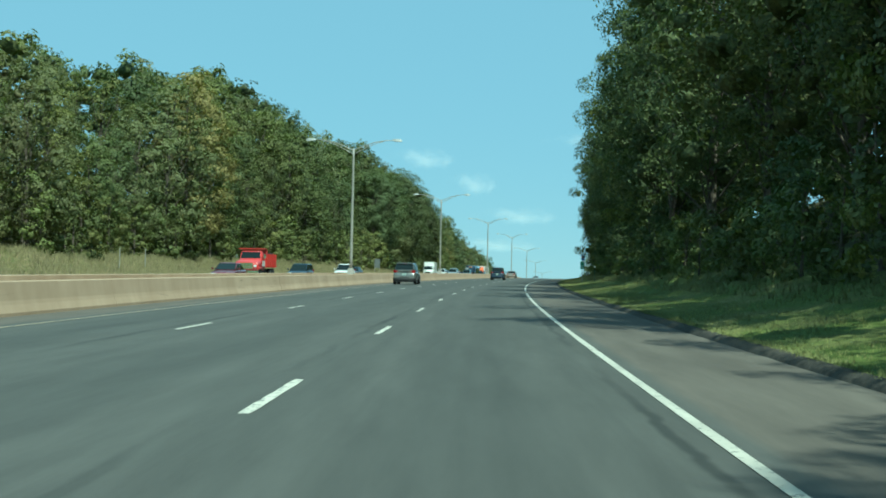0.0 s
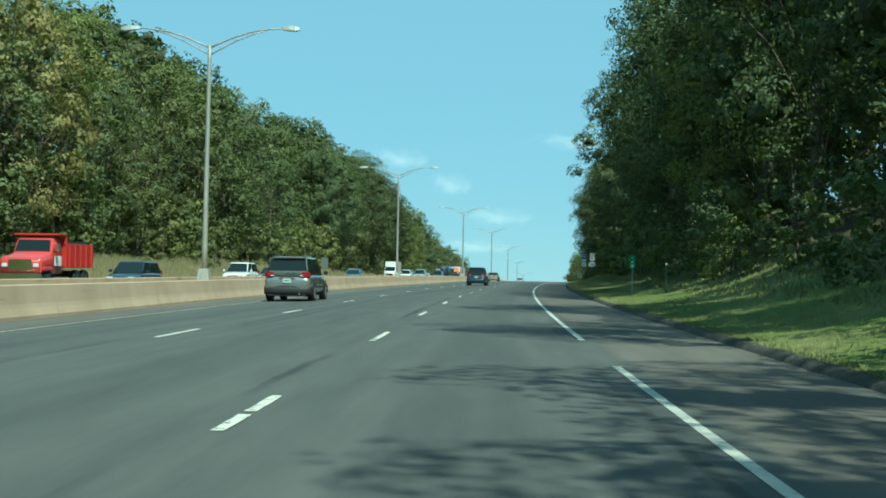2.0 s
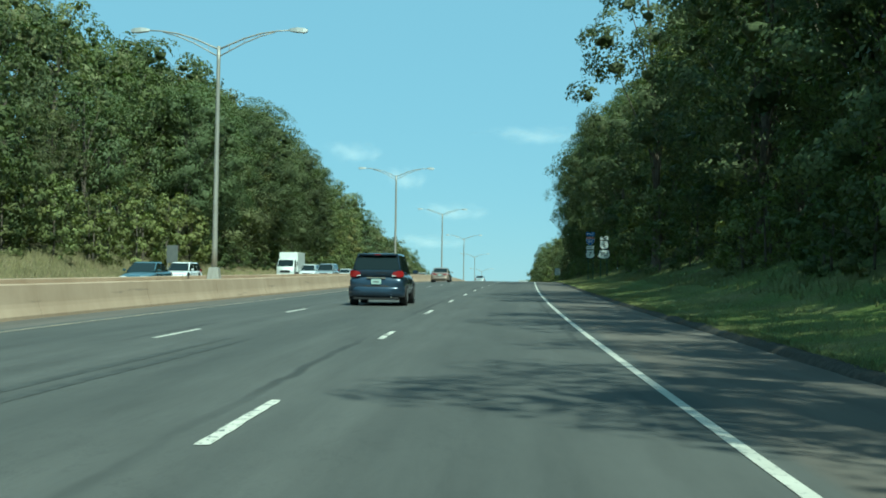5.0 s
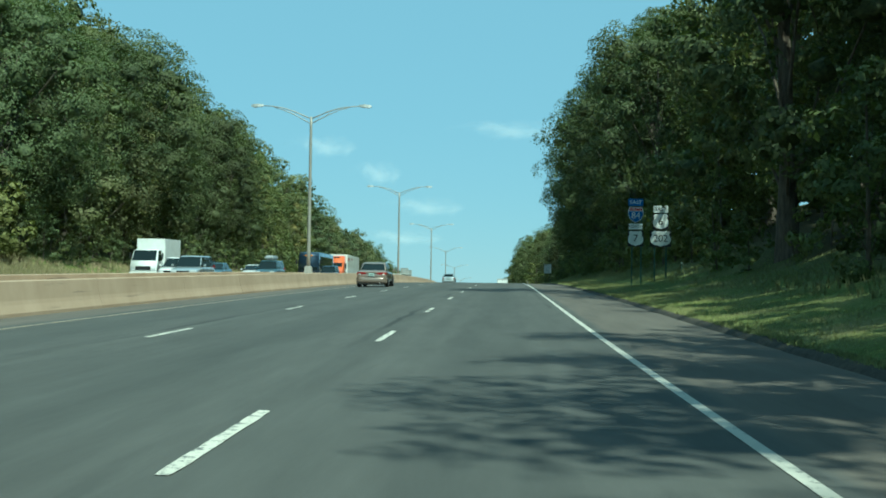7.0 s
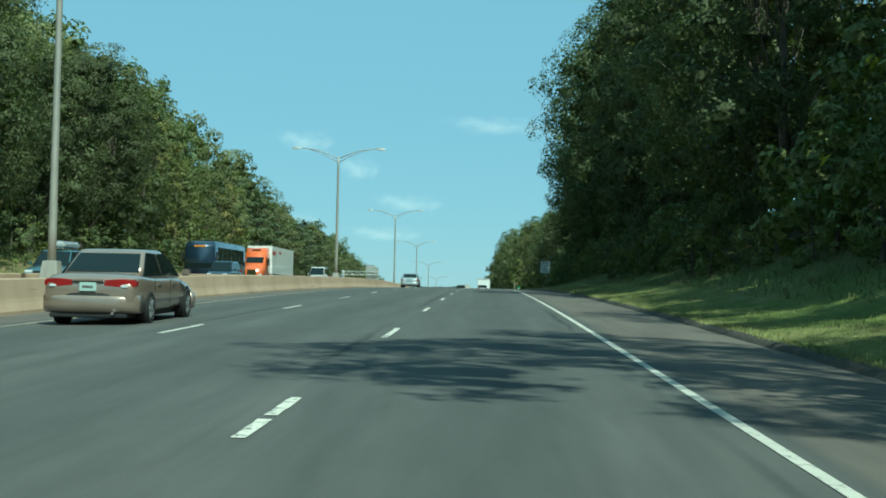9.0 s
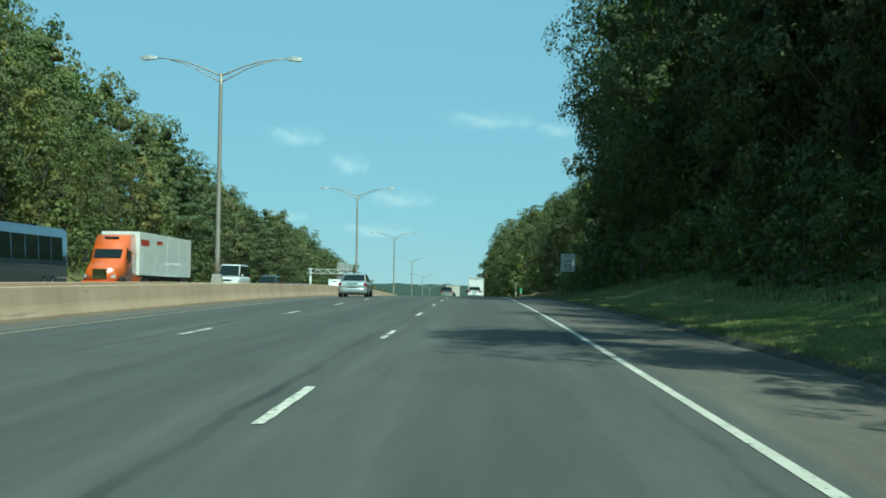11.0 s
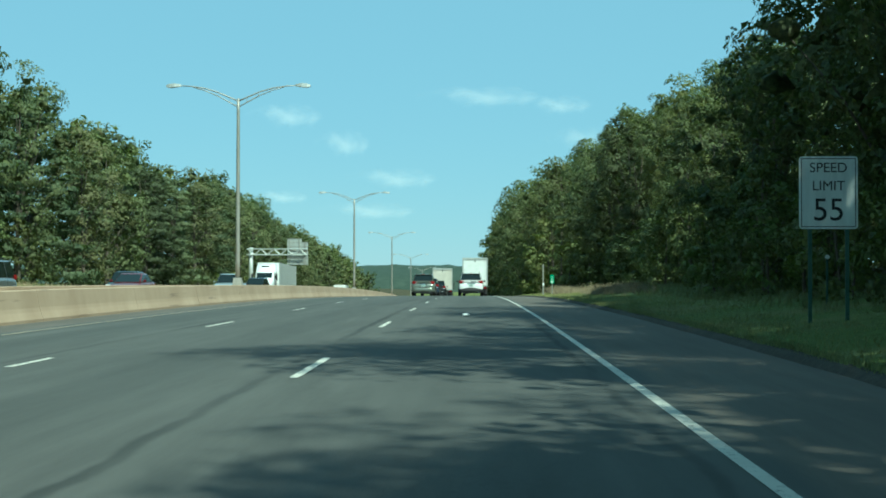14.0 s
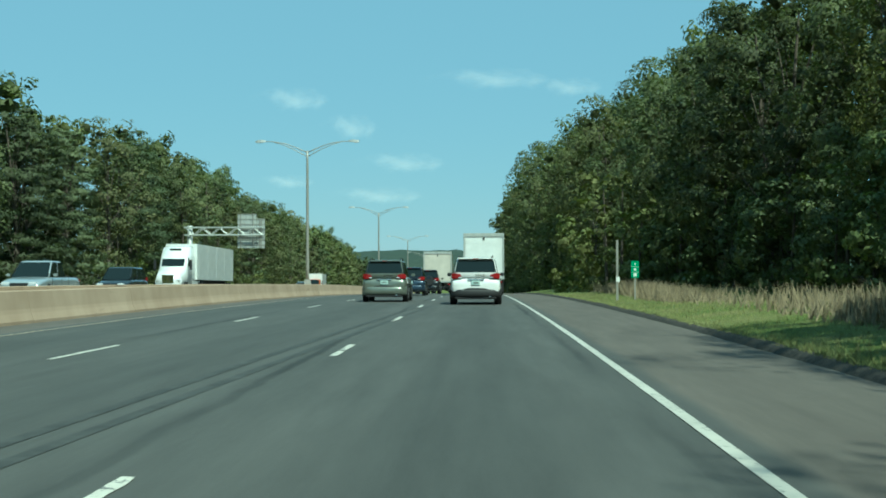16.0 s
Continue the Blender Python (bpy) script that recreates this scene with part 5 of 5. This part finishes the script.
            inner = y_end - sign * (0.36 + 0.25 * abs(k) ** 7)
            secs.append([(x, y + sign * a, z) for a, z in prof] + [(x, inner, zb), (x, inner, za)])
        return loft(secs)

    part("rear_bumper", moulded(-1, rear, z0, z1, 0.06), bt, top, smooth=True)
    part("bumper_seam", moulded(-1, rear, z1 - 0.004, z1 + 0.006, 0.008, 0.90), TRIM, top)
    part("rear_valance", block(-hw * 0.8, hw * 0.8, rear + 0.0, rear + 0.3, clear - 0.06, clear + 0.03, 0.02), TRIM, top)
    part("front_bumper", moulded(1, front, clear, clear + 0.34, 0.06), bt, top, smooth=True)
    part("grille", block(-0.42, 0.42, front - 0.1, front + 0.012, bonnet - 0.42, bonnet - 0.24, 0.03), TRIM, top)
    part("underbody", block(-hw * 0.8, hw * 0.8, rear + 0.2, front - 0.2, clear - 0.06, clear + 0.1, 0), TRIM, top)
    pz = belt - 0.24 if suv else boot - 0.25
    pl = part("number_plate", block(-0.155, 0.155, rear - 0.03, rear + 0.04, pz - 0.08, pz + 0.08, 0.006), PLATE, top, "pale green number plate")
    part("bar", block(-0.1, 0.1, rear - 0.034, rear - 0.03, pz - 0.022, pz + 0.022, 0), GREY_P, pl)
    part("badge_bar", block(-0.3, 0.3, rear - 0.02, rear + 0.03, pz + 0.10, pz + 0.14, 0.01), CHROME if suv else mat, top)
    bm = bmesh.new()
    bmesh.ops.create_cone(bm, segments=10, radius1=0.03, radius2=0.03, depth=0.2, cap_ends=True, matrix=pose(hw * 0.55, rear, clear + 0.03, 90, 0, 0))
    part("exhaust_pipe", bm, CHROME, top)
    if suv and kind != "pickup":
        part("spoiler", block(-wt * 0.95, wt * 0.95, yt0 - 0.14, yt0 + 0.1, zr - 0.075, zr - 0.02, 0.02), mat, top)
        part("wiper", block(-0.02, 0.34, rear + 0.02, rear + 0.06, belt + 0.03, belt + 0.055, 0), TRIM, top)
        part("high_brake_light", block(-0.1, 0.1, yt0 - 0.15, yt0 - 0.12, zr - 0.062, zr - 0.042, 0), TAIL, top)
    if rail:
        for sx in (-1, 1):
            v, f = bent_tube([(sx * wt * 0.9, yt0 + 0.2, zr - 0.02), (sx * wt * 0.9, yt0 + 0.35, zr + 0.06), (sx * wt * 0.9, yt1 - 0.3, zr + 0.06), (sx * wt * 0.9, yt1 - 0.15, zr - 0.02)], 0.02, 0.02, 6)
            mesh_object("roof_rail", v, f, TRIM, top)
    if spare:
        bm = bmesh.new()
        bmesh.ops.create_cone(bm, segments=24, radius1=0.36, radius2=0.34, depth=0.22, cap_ends=True, matrix=pose(0.1, rear - 0.1, 0.95, 90, 0, 0))
        part("spare_wheel", bm, TRIM, top, "covered spare wheel on the tailgate")
    if roof_box:
        part("roof_box", block(-0.4, 0.4, yt0 + 0.2, yt1 + 0.1, zr + 0.05, zr + 0.42, 0.12), paint("grey roof box", (0.5, 0.52, 0.53)), top, "grey rounded roof box")
    if kind == "pickup":
        part("bed", block(-hw * 0.86, hw * 0.86, rear + 0.1, -0.8, belt - 0.05, belt + 0.012, 0), TRIM, top, "dark open load bed")
    return top


def truck_wheels(top, hw, ys, r=0.5):
    for y in ys:
        for sx in (-1, 1):
            wheel(top, sx * (hw - 0.16), y, r, 0.3, STEEL_RIM)


def box_truck(name, label, box_mat, cab_mat, L=7.5, W=2.4, H=3.45, floor=0.95):
    """A rigid truck that faces +y: chassis, cab, box body with a framed rear door."""
    top = tagged(new(name), label, "truck", "traffic")
    hw = W / 2
    rear, front = -L / 2, L / 2
    bx1 = front - 2.0
    part("chassis", block(-0.5, 0.5, rear + 0.2, front - 0.4, 0.55, 0.9, 0.03), TRIM, top)
    body = part("box_body", block(-hw, hw, rear, bx1, floor, H, 0.03), box_mat, top)
    part("door", block(-hw + 0.12, hw - 0.12, rear - 0.02, rear + 0.02, floor + 0.15, H - 0.28, 0.01), box_mat, body)
    for x0, x1, z0, z1 in ((-hw, -hw + 0.1, floor, H), (hw - 0.1, hw, floor, H), (-hw + 0.1, hw - 0.1, H - 0.22, H), (-hw + 0.1, hw - 0.1, floor, floor + 0.12)):
        part("door_frame", block(x0, x1, rear - 0.05, rear - 0.004, z0, z1, 0.012), ALU, body)
    for z in np.arange(floor + 0.5, H - 0.35, 0.42):
        part("door_slat", block(-hw + 0.14, hw - 0.14, rear - 0.024, rear - 0.02, z, z + 0.01, 0), box_mat, body)
    part("latch", block(-0.05, 0.05, rear - 0.07, rear - 0.02, H - 0.42, H - 0.25, 0.01), TRIM, body)
    for sx in (-1, 1):
        part("tail_light", block(sx * hw * 0.8 - 0.12, sx * hw * 0.8 + 0.12, rear - 0.02, rear + 0.06, floor - 0.22, floor - 0.1, 0.01), TAIL, top)
        part("mudflap", block(sx * hw * 0.75 - 0.28, sx * hw * 0.75 + 0.28, rear + 0.6, rear + 0.63, 0.2, 0.8, 0), TRIM, top)
        part("door_mirror", block(sx * (hw + 0.14) - 0.06, sx * (hw + 0.14) + 0.06, front - 0.9, front - 0.8, 1.6, 2.1, 0.03), TRIM, top)
        part("headlight", block(sx * hw * 0.7 - 0.18, sx * hw * 0.7 + 0.18, front - 0.04, front + 0.03, 0.72, 0.92, 0.03), HEAD, top)
    part("rear_bumper", block(-hw * 0.9, hw * 0.9, rear - 0.05, rear + 0.05, 0.5, 0.62, 0.02), TRIM, top)
    zc = 2.35
    secs = [[(-hw * 0.93, y, z0), (hw * 0.93, y, z0), (hw * k, y, z1), (-hw * k, y, z1)] for y, z0, z1, k in ((bx1 + 0.1, 0.55, zc, 0.86), (front - 0.75, 0.55, zc, 0.84), (front - 0.15, 0.55, 1.42, 0.92), (front, 0.55, 1.2, 0.9))]
    bm = loft(secs)
    bmesh.ops.bevel(bm, geom=bm.edges[:], offset=0.05, segments=2, affect="EDGES", clamp_overlap=True)
    cb = part("cab", bm, cab_mat, top, smooth=True)
    panel("windscreen", [(-hw * 0.92, front - 0.15, 1.42), (hw * 0.92, front - 0.15, 1.42), (hw * 0.84, front - 0.75, zc), (-hw * 0.84, front - 0.75, zc)], GLASS, cb, inset=0.09)
    for sx in (-1, 1):
        panel("side_window", [(sx * hw * 0.93, bx1 + 0.5, 1.4), (sx * hw * 0.93, front - 0.3, 1.4), (sx * hw * 0.86, front - 0.75, zc), (sx * hw * 0.86, bx1 + 0.5, zc)], GLASS, cb, inset=0.08)
    part("grille", block(-0.6, 0.6, front - 0.03, front + 0.02, 0.75, 1.1, 0.03), TRIM, top)
    part("front_bumper", block(-hw * 0.95, hw * 0.95, front - 0.1, front + 0.08, 0.4, 0.66, 0.04), cab_mat, top)
    truck_wheels(top, hw, (rear + 1.7, front - 1.1), 0.42 if H < 3.3 else 0.48)
    return top


def semi(name, label, cab_mat, box_mat, marks=None):
    """Tractor with a tall sleeper cab and a long box trailer, facing +y."""
    top = tagged(new(name), label, "truck", "traffic")
    hw = 1.28
    part("trailer_box", block(-hw, hw, -13.2, 1.6, 1.15, 4.05, 0.03), box_mat, top, "long smooth white trailer")
    for y in np.arange(-12.6, 1.4, 3.4):
        for sx in (-1, 1):
            part("trailer_rib", block(sx * (hw + 0.002) - 0.004, sx * (hw + 0.002) + 0.004, y, y + 0.03, 1.2, 4.0, 0), box_mat, top)
    part("trailer_frame", block(-0.6, 0.6, -13.0, 1.0, 0.85, 1.15, 0.02), TRIM, top)
    part("chassis", block(-0.5, 0.5, -1.2, 5.6, 0.6, 0.95, 0.02), TRIM, top)
    secs = [[(-w, y, 0.55), (w, y, 0.55), (w * 0.97, y, zt * 0.62 + 0.2), (w * k, y, zt), (-w * k, y, zt), (-w * 0.97, y, zt * 0.62 + 0.2)]
            for y, zt, w, k in ((1.9, 3.85, 1.2, 0.9), (3.2, 3.75, 1.2, 0.88), (3.9, 3.15, 1.2, 0.84), (4.55, 2.1, 1.15, 0.86), (5.6, 1.75, 1.05, 0.8), (6.0, 1.45, 0.98, 0.8))]
    bm = loft(secs)
    bmesh.ops.bevel(bm, geom=bm.edges[:], offset=0.06, segments=2, affect="EDGES", clamp_overlap=True)
    cab = part("cab", bm, cab_mat, top, smooth=True)
    panel("windscreen", [(-0.98, 4.56, 2.12), (0.98, 4.56, 2.12), (1.0, 3.9, 3.1), (-1.0, 3.9, 3.1)], GLASS, cab, inset=0.1)
    part("roof_vent", block(-0.45, 0.45, 3.42, 3.6, 3.48, 3.62, 0.02), TRIM, cab)
    part("grille", block(-0.5, 0.5, 5.92, 6.02, 0.8, 1.5, 0.05), CHROME, cab)
    for sx in (-1, 1):
        panel("side_window", [(sx * 1.18, 3.0, 2.15), (sx * 1.18, 4.3, 2.15), (sx * 1.08, 3.85, 2.95), (sx * 1.08, 3.0, 2.95)], GLASS, cab, inset=0.06)
        part("headlight", block(sx * 0.82 - 0.16, sx * 0.82 + 0.16, 5.75, 6.0, 0.9, 1.15, 0.04), HEAD, cab)
        part("door_mirror", block(sx * 1.42 - 0.1, sx * 1.42 + 0.1, 4.35, 4.45, 1.9, 2.7, 0.03), TRIM, cab)
        part("fairing", block(sx * 1.15 - 0.06, sx * 1.15 + 0.06, 0.4, 2.6, 0.5, 1.1, 0.03), cab_mat, top)
    part("front_bumper", block(-1.15, 1.15, 5.85, 6.12, 0.35, 0.75, 0.06), cab_mat, top)
    if marks:
        for sx in (-1, 1):
            part("marking", block(sx * (hw + 0.010) - 0.002, sx * (hw + 0.010) + 0.002, -0.8, 1.3, 3.15, 3.55, 0), marks, top, "plain red block on the trailer side")
            part("marking", block(sx * (hw + 0.010) - 0.002, sx * (hw + 0.010) + 0.002, -4.4, -2.8, 3.35, 3.6, 0), marks, top, "plain red block on the trailer side")
        part("marking", block(-0.9, 0.9, 1.604, 1.608, 3.25, 3.6, 0), marks, top, "plain red block on the trailer front")
    for y in (-12.0, -10.8, -0.6, 0.7, 4.9):
        for sx in (-1, 1):
            wheel(top, sx * 1.1, y, 0.5, 0.3, STEEL_RIM)
    return top


def dump_truck(name, label, mat):
    top = tagged(new(name), label, "truck", "traffic")
    part("chassis", block(-0.5, 0.5, -3.4, 3.3, 0.6, 0.95, 0.02), TRIM, top)
    secs = [[(-1.08, y, 0.8), (1.08, y, 0.8), (1.05, y, zt * 0.7 + 0.4), (0.9, y, zt), (-0.9, y, zt), (-1.05, y, zt * 0.7 + 0.4)] for y, zt in ((0.6, 2.6), (1.55, 2.6), (1.95, 1.85), (3.2, 1.65), (3.4, 1.5))]
    bm = loft(secs)
    bmesh.ops.bevel(bm, geom=bm.edges[:], offset=0.05, segments=2, affect="EDGES", clamp_overlap=True)
    cab = part("cab", bm, mat, top, smooth=True)
    panel("windscreen", [(-1.0, 1.95, 1.85), (1.0, 1.95, 1.85), (0.9, 1.55, 2.58), (-0.9, 1.55, 2.58)], GLASS, cab, inset=0.08)
    for sx in (-1, 1):
        panel("side_window", [(sx * 1.06, 0.75, 1.85), (sx * 1.06, 1.85, 1.85), (sx * 0.94, 1.5, 2.5), (sx * 0.94, 0.75, 2.5)], GLASS, cab, inset=0.05)
        part("headlight", block(sx * 0.8 - 0.14, sx * 0.8 + 0.14, 3.3, 3.44, 1.1, 1.3, 0.03), HEAD, cab)
        part("door_panel", block(sx * 1.085 - 0.01, sx * 1.085 + 0.01, 0.8, 1.7, 1.2, 1.7, 0), SIGN_WHITE, cab, "white lettered door panel")
        part("fender", block(sx * 1.0 - 0.22, sx * 1.0 + 0.22, 2.0, 3.3, 0.9, 1.15, 0.08), mat, top)
        part("door_mirror", block(sx * 1.32 - 0.1, sx * 1.32 + 0.1, 1.75, 1.85, 1.9, 2.3, 0.03), CHROME, cab)
    part("grille", block(-0.6, 0.6, 3.36, 3.45, 0.95, 1.5, 0.03), CHROME, cab)
    part("front_bumper", block(-1.15, 1.15, 3.4, 3.62, 0.5, 0.8, 0.04), CHROME, top)
    tip = part("tipper_body", block(-1.2, 1.2, -3.6, 0.4, 1.1, 2.35, 0.03), mat, top)
    part("headboard", block(-1.2, 1.2, 0.3, 1.4, 2.75, 2.85, 0.02), mat, tip)
    part("headboard_wall", block(-1.2, 1.2, 0.3, 0.4, 2.2, 2.85, 0.02), mat, tip)
    part("load", block(-1.1, 1.1, -3.4, 0.2, 2.2, 2.5, 0.15), TRIM, tip, "dark load in the tipper body")
    for y in np.arange(-3.3, 0.3, 0.8):
        for sx in (-1, 1):
            part("rib", block(sx * 1.23 - 0.03, sx * 1.23 + 0.03, y, y + 0.1, 1.1, 2.35, 0.01), mat, tip)
    for y in (-2.6, -1.4, 2.6):
        for sx in (-1, 1):
            wheel(top, sx * 1.0, y, 0.5, 0.3, STEEL_RIM)
    return top


def coach(name, label, mat):
    top = tagged(new(name), label, "bus", "traffic")
    hw = 1.28
    secs = [[(-hw, y, 0.35), (hw, y, 0.35), (hw, y, 1.7), (hw * 0.93, y, zt), (-hw * 0.93, y, zt), (-hw, y, 1.7)] for y, zt in ((-6.6, 3.4), (-6.3, 3.5), (6.0, 3.5), (6.45, 3.3), (6.6, 2.9))]
    bm = loft(secs)
    bmesh.ops.bevel(bm, geom=bm.edges[:], offset=0.08, segments=2, affect="EDGES", clamp_overlap=True)
    part("body", bm, mat, top, smooth=True)
    panel("windscreen", [(-1.15, 6.62, 1.25), (1.15, 6.62, 1.25), (1.1, 6.5, 2.85), (-1.1, 6.5, 2.85)], GLASS, top, inset=0.05)
    part("destination_display", block(-0.5, 0.5, 6.44, 6.58, 3.0, 3.14, 0.02), AMBER, top, "orange destination display above the windscreen")
    for sx in (-1, 1):
        for y0 in np.arange(-5.8, 5.0, 1.85):
            panel("side_window", [(sx * 1.27, y0, 1.75), (sx * 1.27, y0 + 1.8, 1.75), (sx * 1.21, y0 + 1.8, 3.05), (sx * 1.21, y0, 3.05)], GLASS, top, inset=0.03)
        part("headlight", block(sx * 0.95 - 0.18, sx * 0.95 + 0.18, 6.5, 6.66, 0.75, 0.95, 0.03), HEAD, top)
        part("door_mirror", block(sx * 1.45 - 0.08, sx * 1.45 + 0.08, 6.6, 6.72, 2.0, 2.6, 0.03), TRIM, top)
        for y in (-4.2, -3.0, 4.3):
            wheel(top, sx * 1.16, y, 0.5, 0.28)
    part("front_bumper", block(-1.2, 1.2, 6.45, 6.72, 0.3, 0.7, 0.06), mat, top)
    return top


def drive(ob, s, u, oncoming=False):
    """Stand a vehicle on its lane."""
    g = grade(s)
    ob.matrix_basis = Matrix.Translation(along(s, u, fall(u))) @ pose(0, 0, 0, 0, 0, heading(s)) @ pose(0, 0, 0, g, 0, 0) @ pose(0, 0, 0, 0, 0, 180 if oncoming else 0)
    return ob


WHITE_P = paint("white car paint", (0.80, 0.80, 0.78), 0.0, 0.35)
SILVER = paint("silver car paint", (0.50, 0.54, 0.55), 0.55)
GREY_P = paint("grey car paint", (0.22, 0.23, 0.22), 0.5)
BEIGE_P = paint("bronze car paint", (0.33, 0.26, 0.21), 0.5)
GREENGREY = paint("grey-green car paint", (0.20, 0.22, 0.18), 0.5)
NAVY = paint("dark blue car paint", (0.025, 0.045, 0.075), 0.4)
BLACK_P = paint("black car paint", (0.016, 0.018, 0.02), 0.3)
RED_P = paint("red truck paint", (0.50, 0.035, 0.03), 0.0)
MAROON = paint("maroon car paint", (0.17, 0.02, 0.03), 0.3)
ORANGE_P = paint("orange truck paint", (0.62, 0.12, 0.02), 0.0)
BROWN_P = paint("brown truck paint", (0.07, 0.045, 0.03), 0.0, 0.5)
BOX_WHITE = paint("white box panels", (0.78, 0.79, 0.76), 0.0, 0.45)
BOX_CREAM = paint("cream box panels", (0.58, 0.53, 0.45), 0.0, 0.55)
TEAL_P = paint("blue-green car paint", (0.08, 0.15, 0.18), 0.4)

# same direction
drive(car("estate_car", "white sport utility car with red tail lamps and dark lower trim", "car", WHITE_P, 4.7, 1.85, 1.72, "suv", rail=True, low_trim=TRIM), 424.4, 1.87)
drive(box_truck("box_truck", "white box truck with a framed roll-up rear door", BOX_WHITE, BOX_WHITE, 8.2, 2.45, 3.75), 456.0, 2.35)
drive(car("estate_car", "grey-green sport utility car with a silver tailgate band", "car", GREENGREY, 4.6, 1.84, 1.72, "suv", rail=True), 429.8, -1.84)
drive(car("estate_car", "dark blue compact sport utility car", "car", NAVY, 4.5, 1.8, 1.68, "suv"), 452.0, -2.0)
drive(car("estate_car", "black sport utility car with a spare wheel on its tailgate", "car", BLACK_P, 4.4, 1.8, 1.75, "suv", spare=True), 468.0, -1.6)
drive(box_truck("box_truck", "cream box truck with a weathered rear door", BOX_CREAM, BOX_WHITE, 8.5, 2.5, 3.7), 491.0, -1.5)
drive(car("sedan", "silver four-door sedan with a light number plate", "car", SILVER, 4.65, 1.75, 1.44, "sedan", corner_lamps=True), 337.9, -5.7)
drive(car("sedan", "bronze four-door sedan with wide red tail lamps", "car", BEIGE_P, 4.8, 1.8, 1.44, "sedan"), 240.4, -5.72)
drive(car("estate_car", "grey off-road estate car with dark lower trim", "car", GREY_P, 4.6, 1.82, 1.72, "suv", rail=True, low_trim=TRIM), 92.6, -6.0)
drive(car("estate_car", "dark blue sport utility car", "car", NAVY, 4.5, 1.8, 1.68, "suv"), 158.7, -2.0)
drive(box_truck("box_truck", "dark brown delivery truck with a high box body", BROWN_P, BROWN_P, 8.0, 2.45, 3.4), 516.0, -1.8)
# oncoming
drive(dump_truck("dump_truck", "red dump truck with a dark load and white door panels", RED_P), 107.0, -21.9, True)
drive(car("sedan", "maroon four-door family sedan", "car", MAROON, 4.6, 1.78, 1.45, "sedan"), 83.0, -18.2, True)
drive(car("estate_car", "dark blue estate car with lit sky on its windscreen", "car", NAVY, 4.7, 1.85, 1.55, "suv"), 110.0, -18.2, True)
drive(car("estate_car", "clean white sport utility car", "car", WHITE_P, 4.6, 1.85, 1.7, "suv"), 134.0, -18.2, True)
drive(car("sedan", "black four-door family sedan", "car", BLACK_P, 4.7, 1.82, 1.46, "sedan"), 160.0, -21.9, True)
drive(box_truck("box_truck", "white box truck with a white cab", BOX_WHITE, BOX_WHITE, 6.4, 2.2, 3.2, 0.85), 262.0, -25.3, True)
drive(car("sedan", "blue-green four-door family sedan", "car", TEAL_P, 4.6, 1.78, 1.45, "sedan"), 268.0, -21.9, True)
drive(car("sedan", "white four-door family sedan", "car", WHITE_P, 4.6, 1.78, 1.45, "sedan"), 283.0, -21.9, True)
drive(car("estate_car", "dark sport utility car with a grey roof box", "car", TEAL_P, 4.8, 1.9, 1.75, "suv", roof_box=True), 272.0, -18.2, True)
drive(car("estate_car", "maroon five-door estate car", "car", MAROON, 4.6, 1.78, 1.5, "suv"), 292.0, -21.9, True)
drive(coach("coach", "dark blue coach with black windows", NAVY), 322.5, -21.9, True)
drive(semi("articulated_truck", "truck with an orange tractor and a white trailer with red blocks", ORANGE_P, BOX_WHITE, RED_P), 345.0, -21.9, True)
drive(car("delivery_van", "white delivery van with a ladder on its roof", "van", WHITE_P, 5.6, 1.98, 2.35, "van", rail=True), 363.0, -18.2, True)
drive(car("pickup_truck", "silver pickup truck with an open bed", "pickup", SILVER, 5.6, 1.98, 1.85, "pickup"), 434.0, -18.2, True)
drive(car("sedan", "maroon four-door family sedan", "car", MAROON, 4.6, 1.78, 1.45, "sedan"), 404.0, -18.2, True)
drive(car("estate_car", "glossy black sport utility car", "car", BLACK_P, 4.7, 1.86, 1.72, "suv"), 416.0, -21.9, True)
drive(car("estate_car", "glossy black sport utility car", "car", BLACK_P, 4.7, 1.86, 1.72, "suv"), 447.0, -18.2, True)
drive(semi("articulated_truck", "white truck with a tall sleeper cab and a long white trailer", WHITE_P, BOX_WHITE), 478.0, -21.9, True)
drive(car("sedan", "silver four-door family sedan", "car", SILVER, 4.6, 1.78, 1.45, "sedan"), 520.0, -18.2, True)
drive(box_truck("box_truck", "orange and white box truck", BOX_WHITE, ORANGE_P, 7.0, 2.3, 3.2), 560.0, -21.9, True)
drive(car("minivan", "silver minivan with dark windows", "van", SILVER, 4.9, 1.9, 1.75, "suv"), 246.0, -18.2, True)
drive(car("estate_car", "clean white sport utility car", "car", WHITE_P, 4.6, 1.85, 1.7, "suv"), 256.0, -21.9, True)
drive(car("minivan", "dark blue minivan with dark windows", "van", NAVY, 4.9, 1.9, 1.75, "suv"), 308.0, -18.2, True)
drive(car("sedan", "blue-green four-door family sedan", "car", TEAL_P, 4.6, 1.78, 1.45, "sedan"), 185.0, -18.2, True)
drive(car("estate_car", "white five-door estate car", "car", WHITE_P, 4.6, 1.8, 1.5, "suv"), 205.0, -21.9, True)
drive(car("estate_car", "grey off-road car with a roof rack", "car", GREY_P, 4.8, 1.85, 1.8, "suv", rail=True), 381.0, -18.2, True)
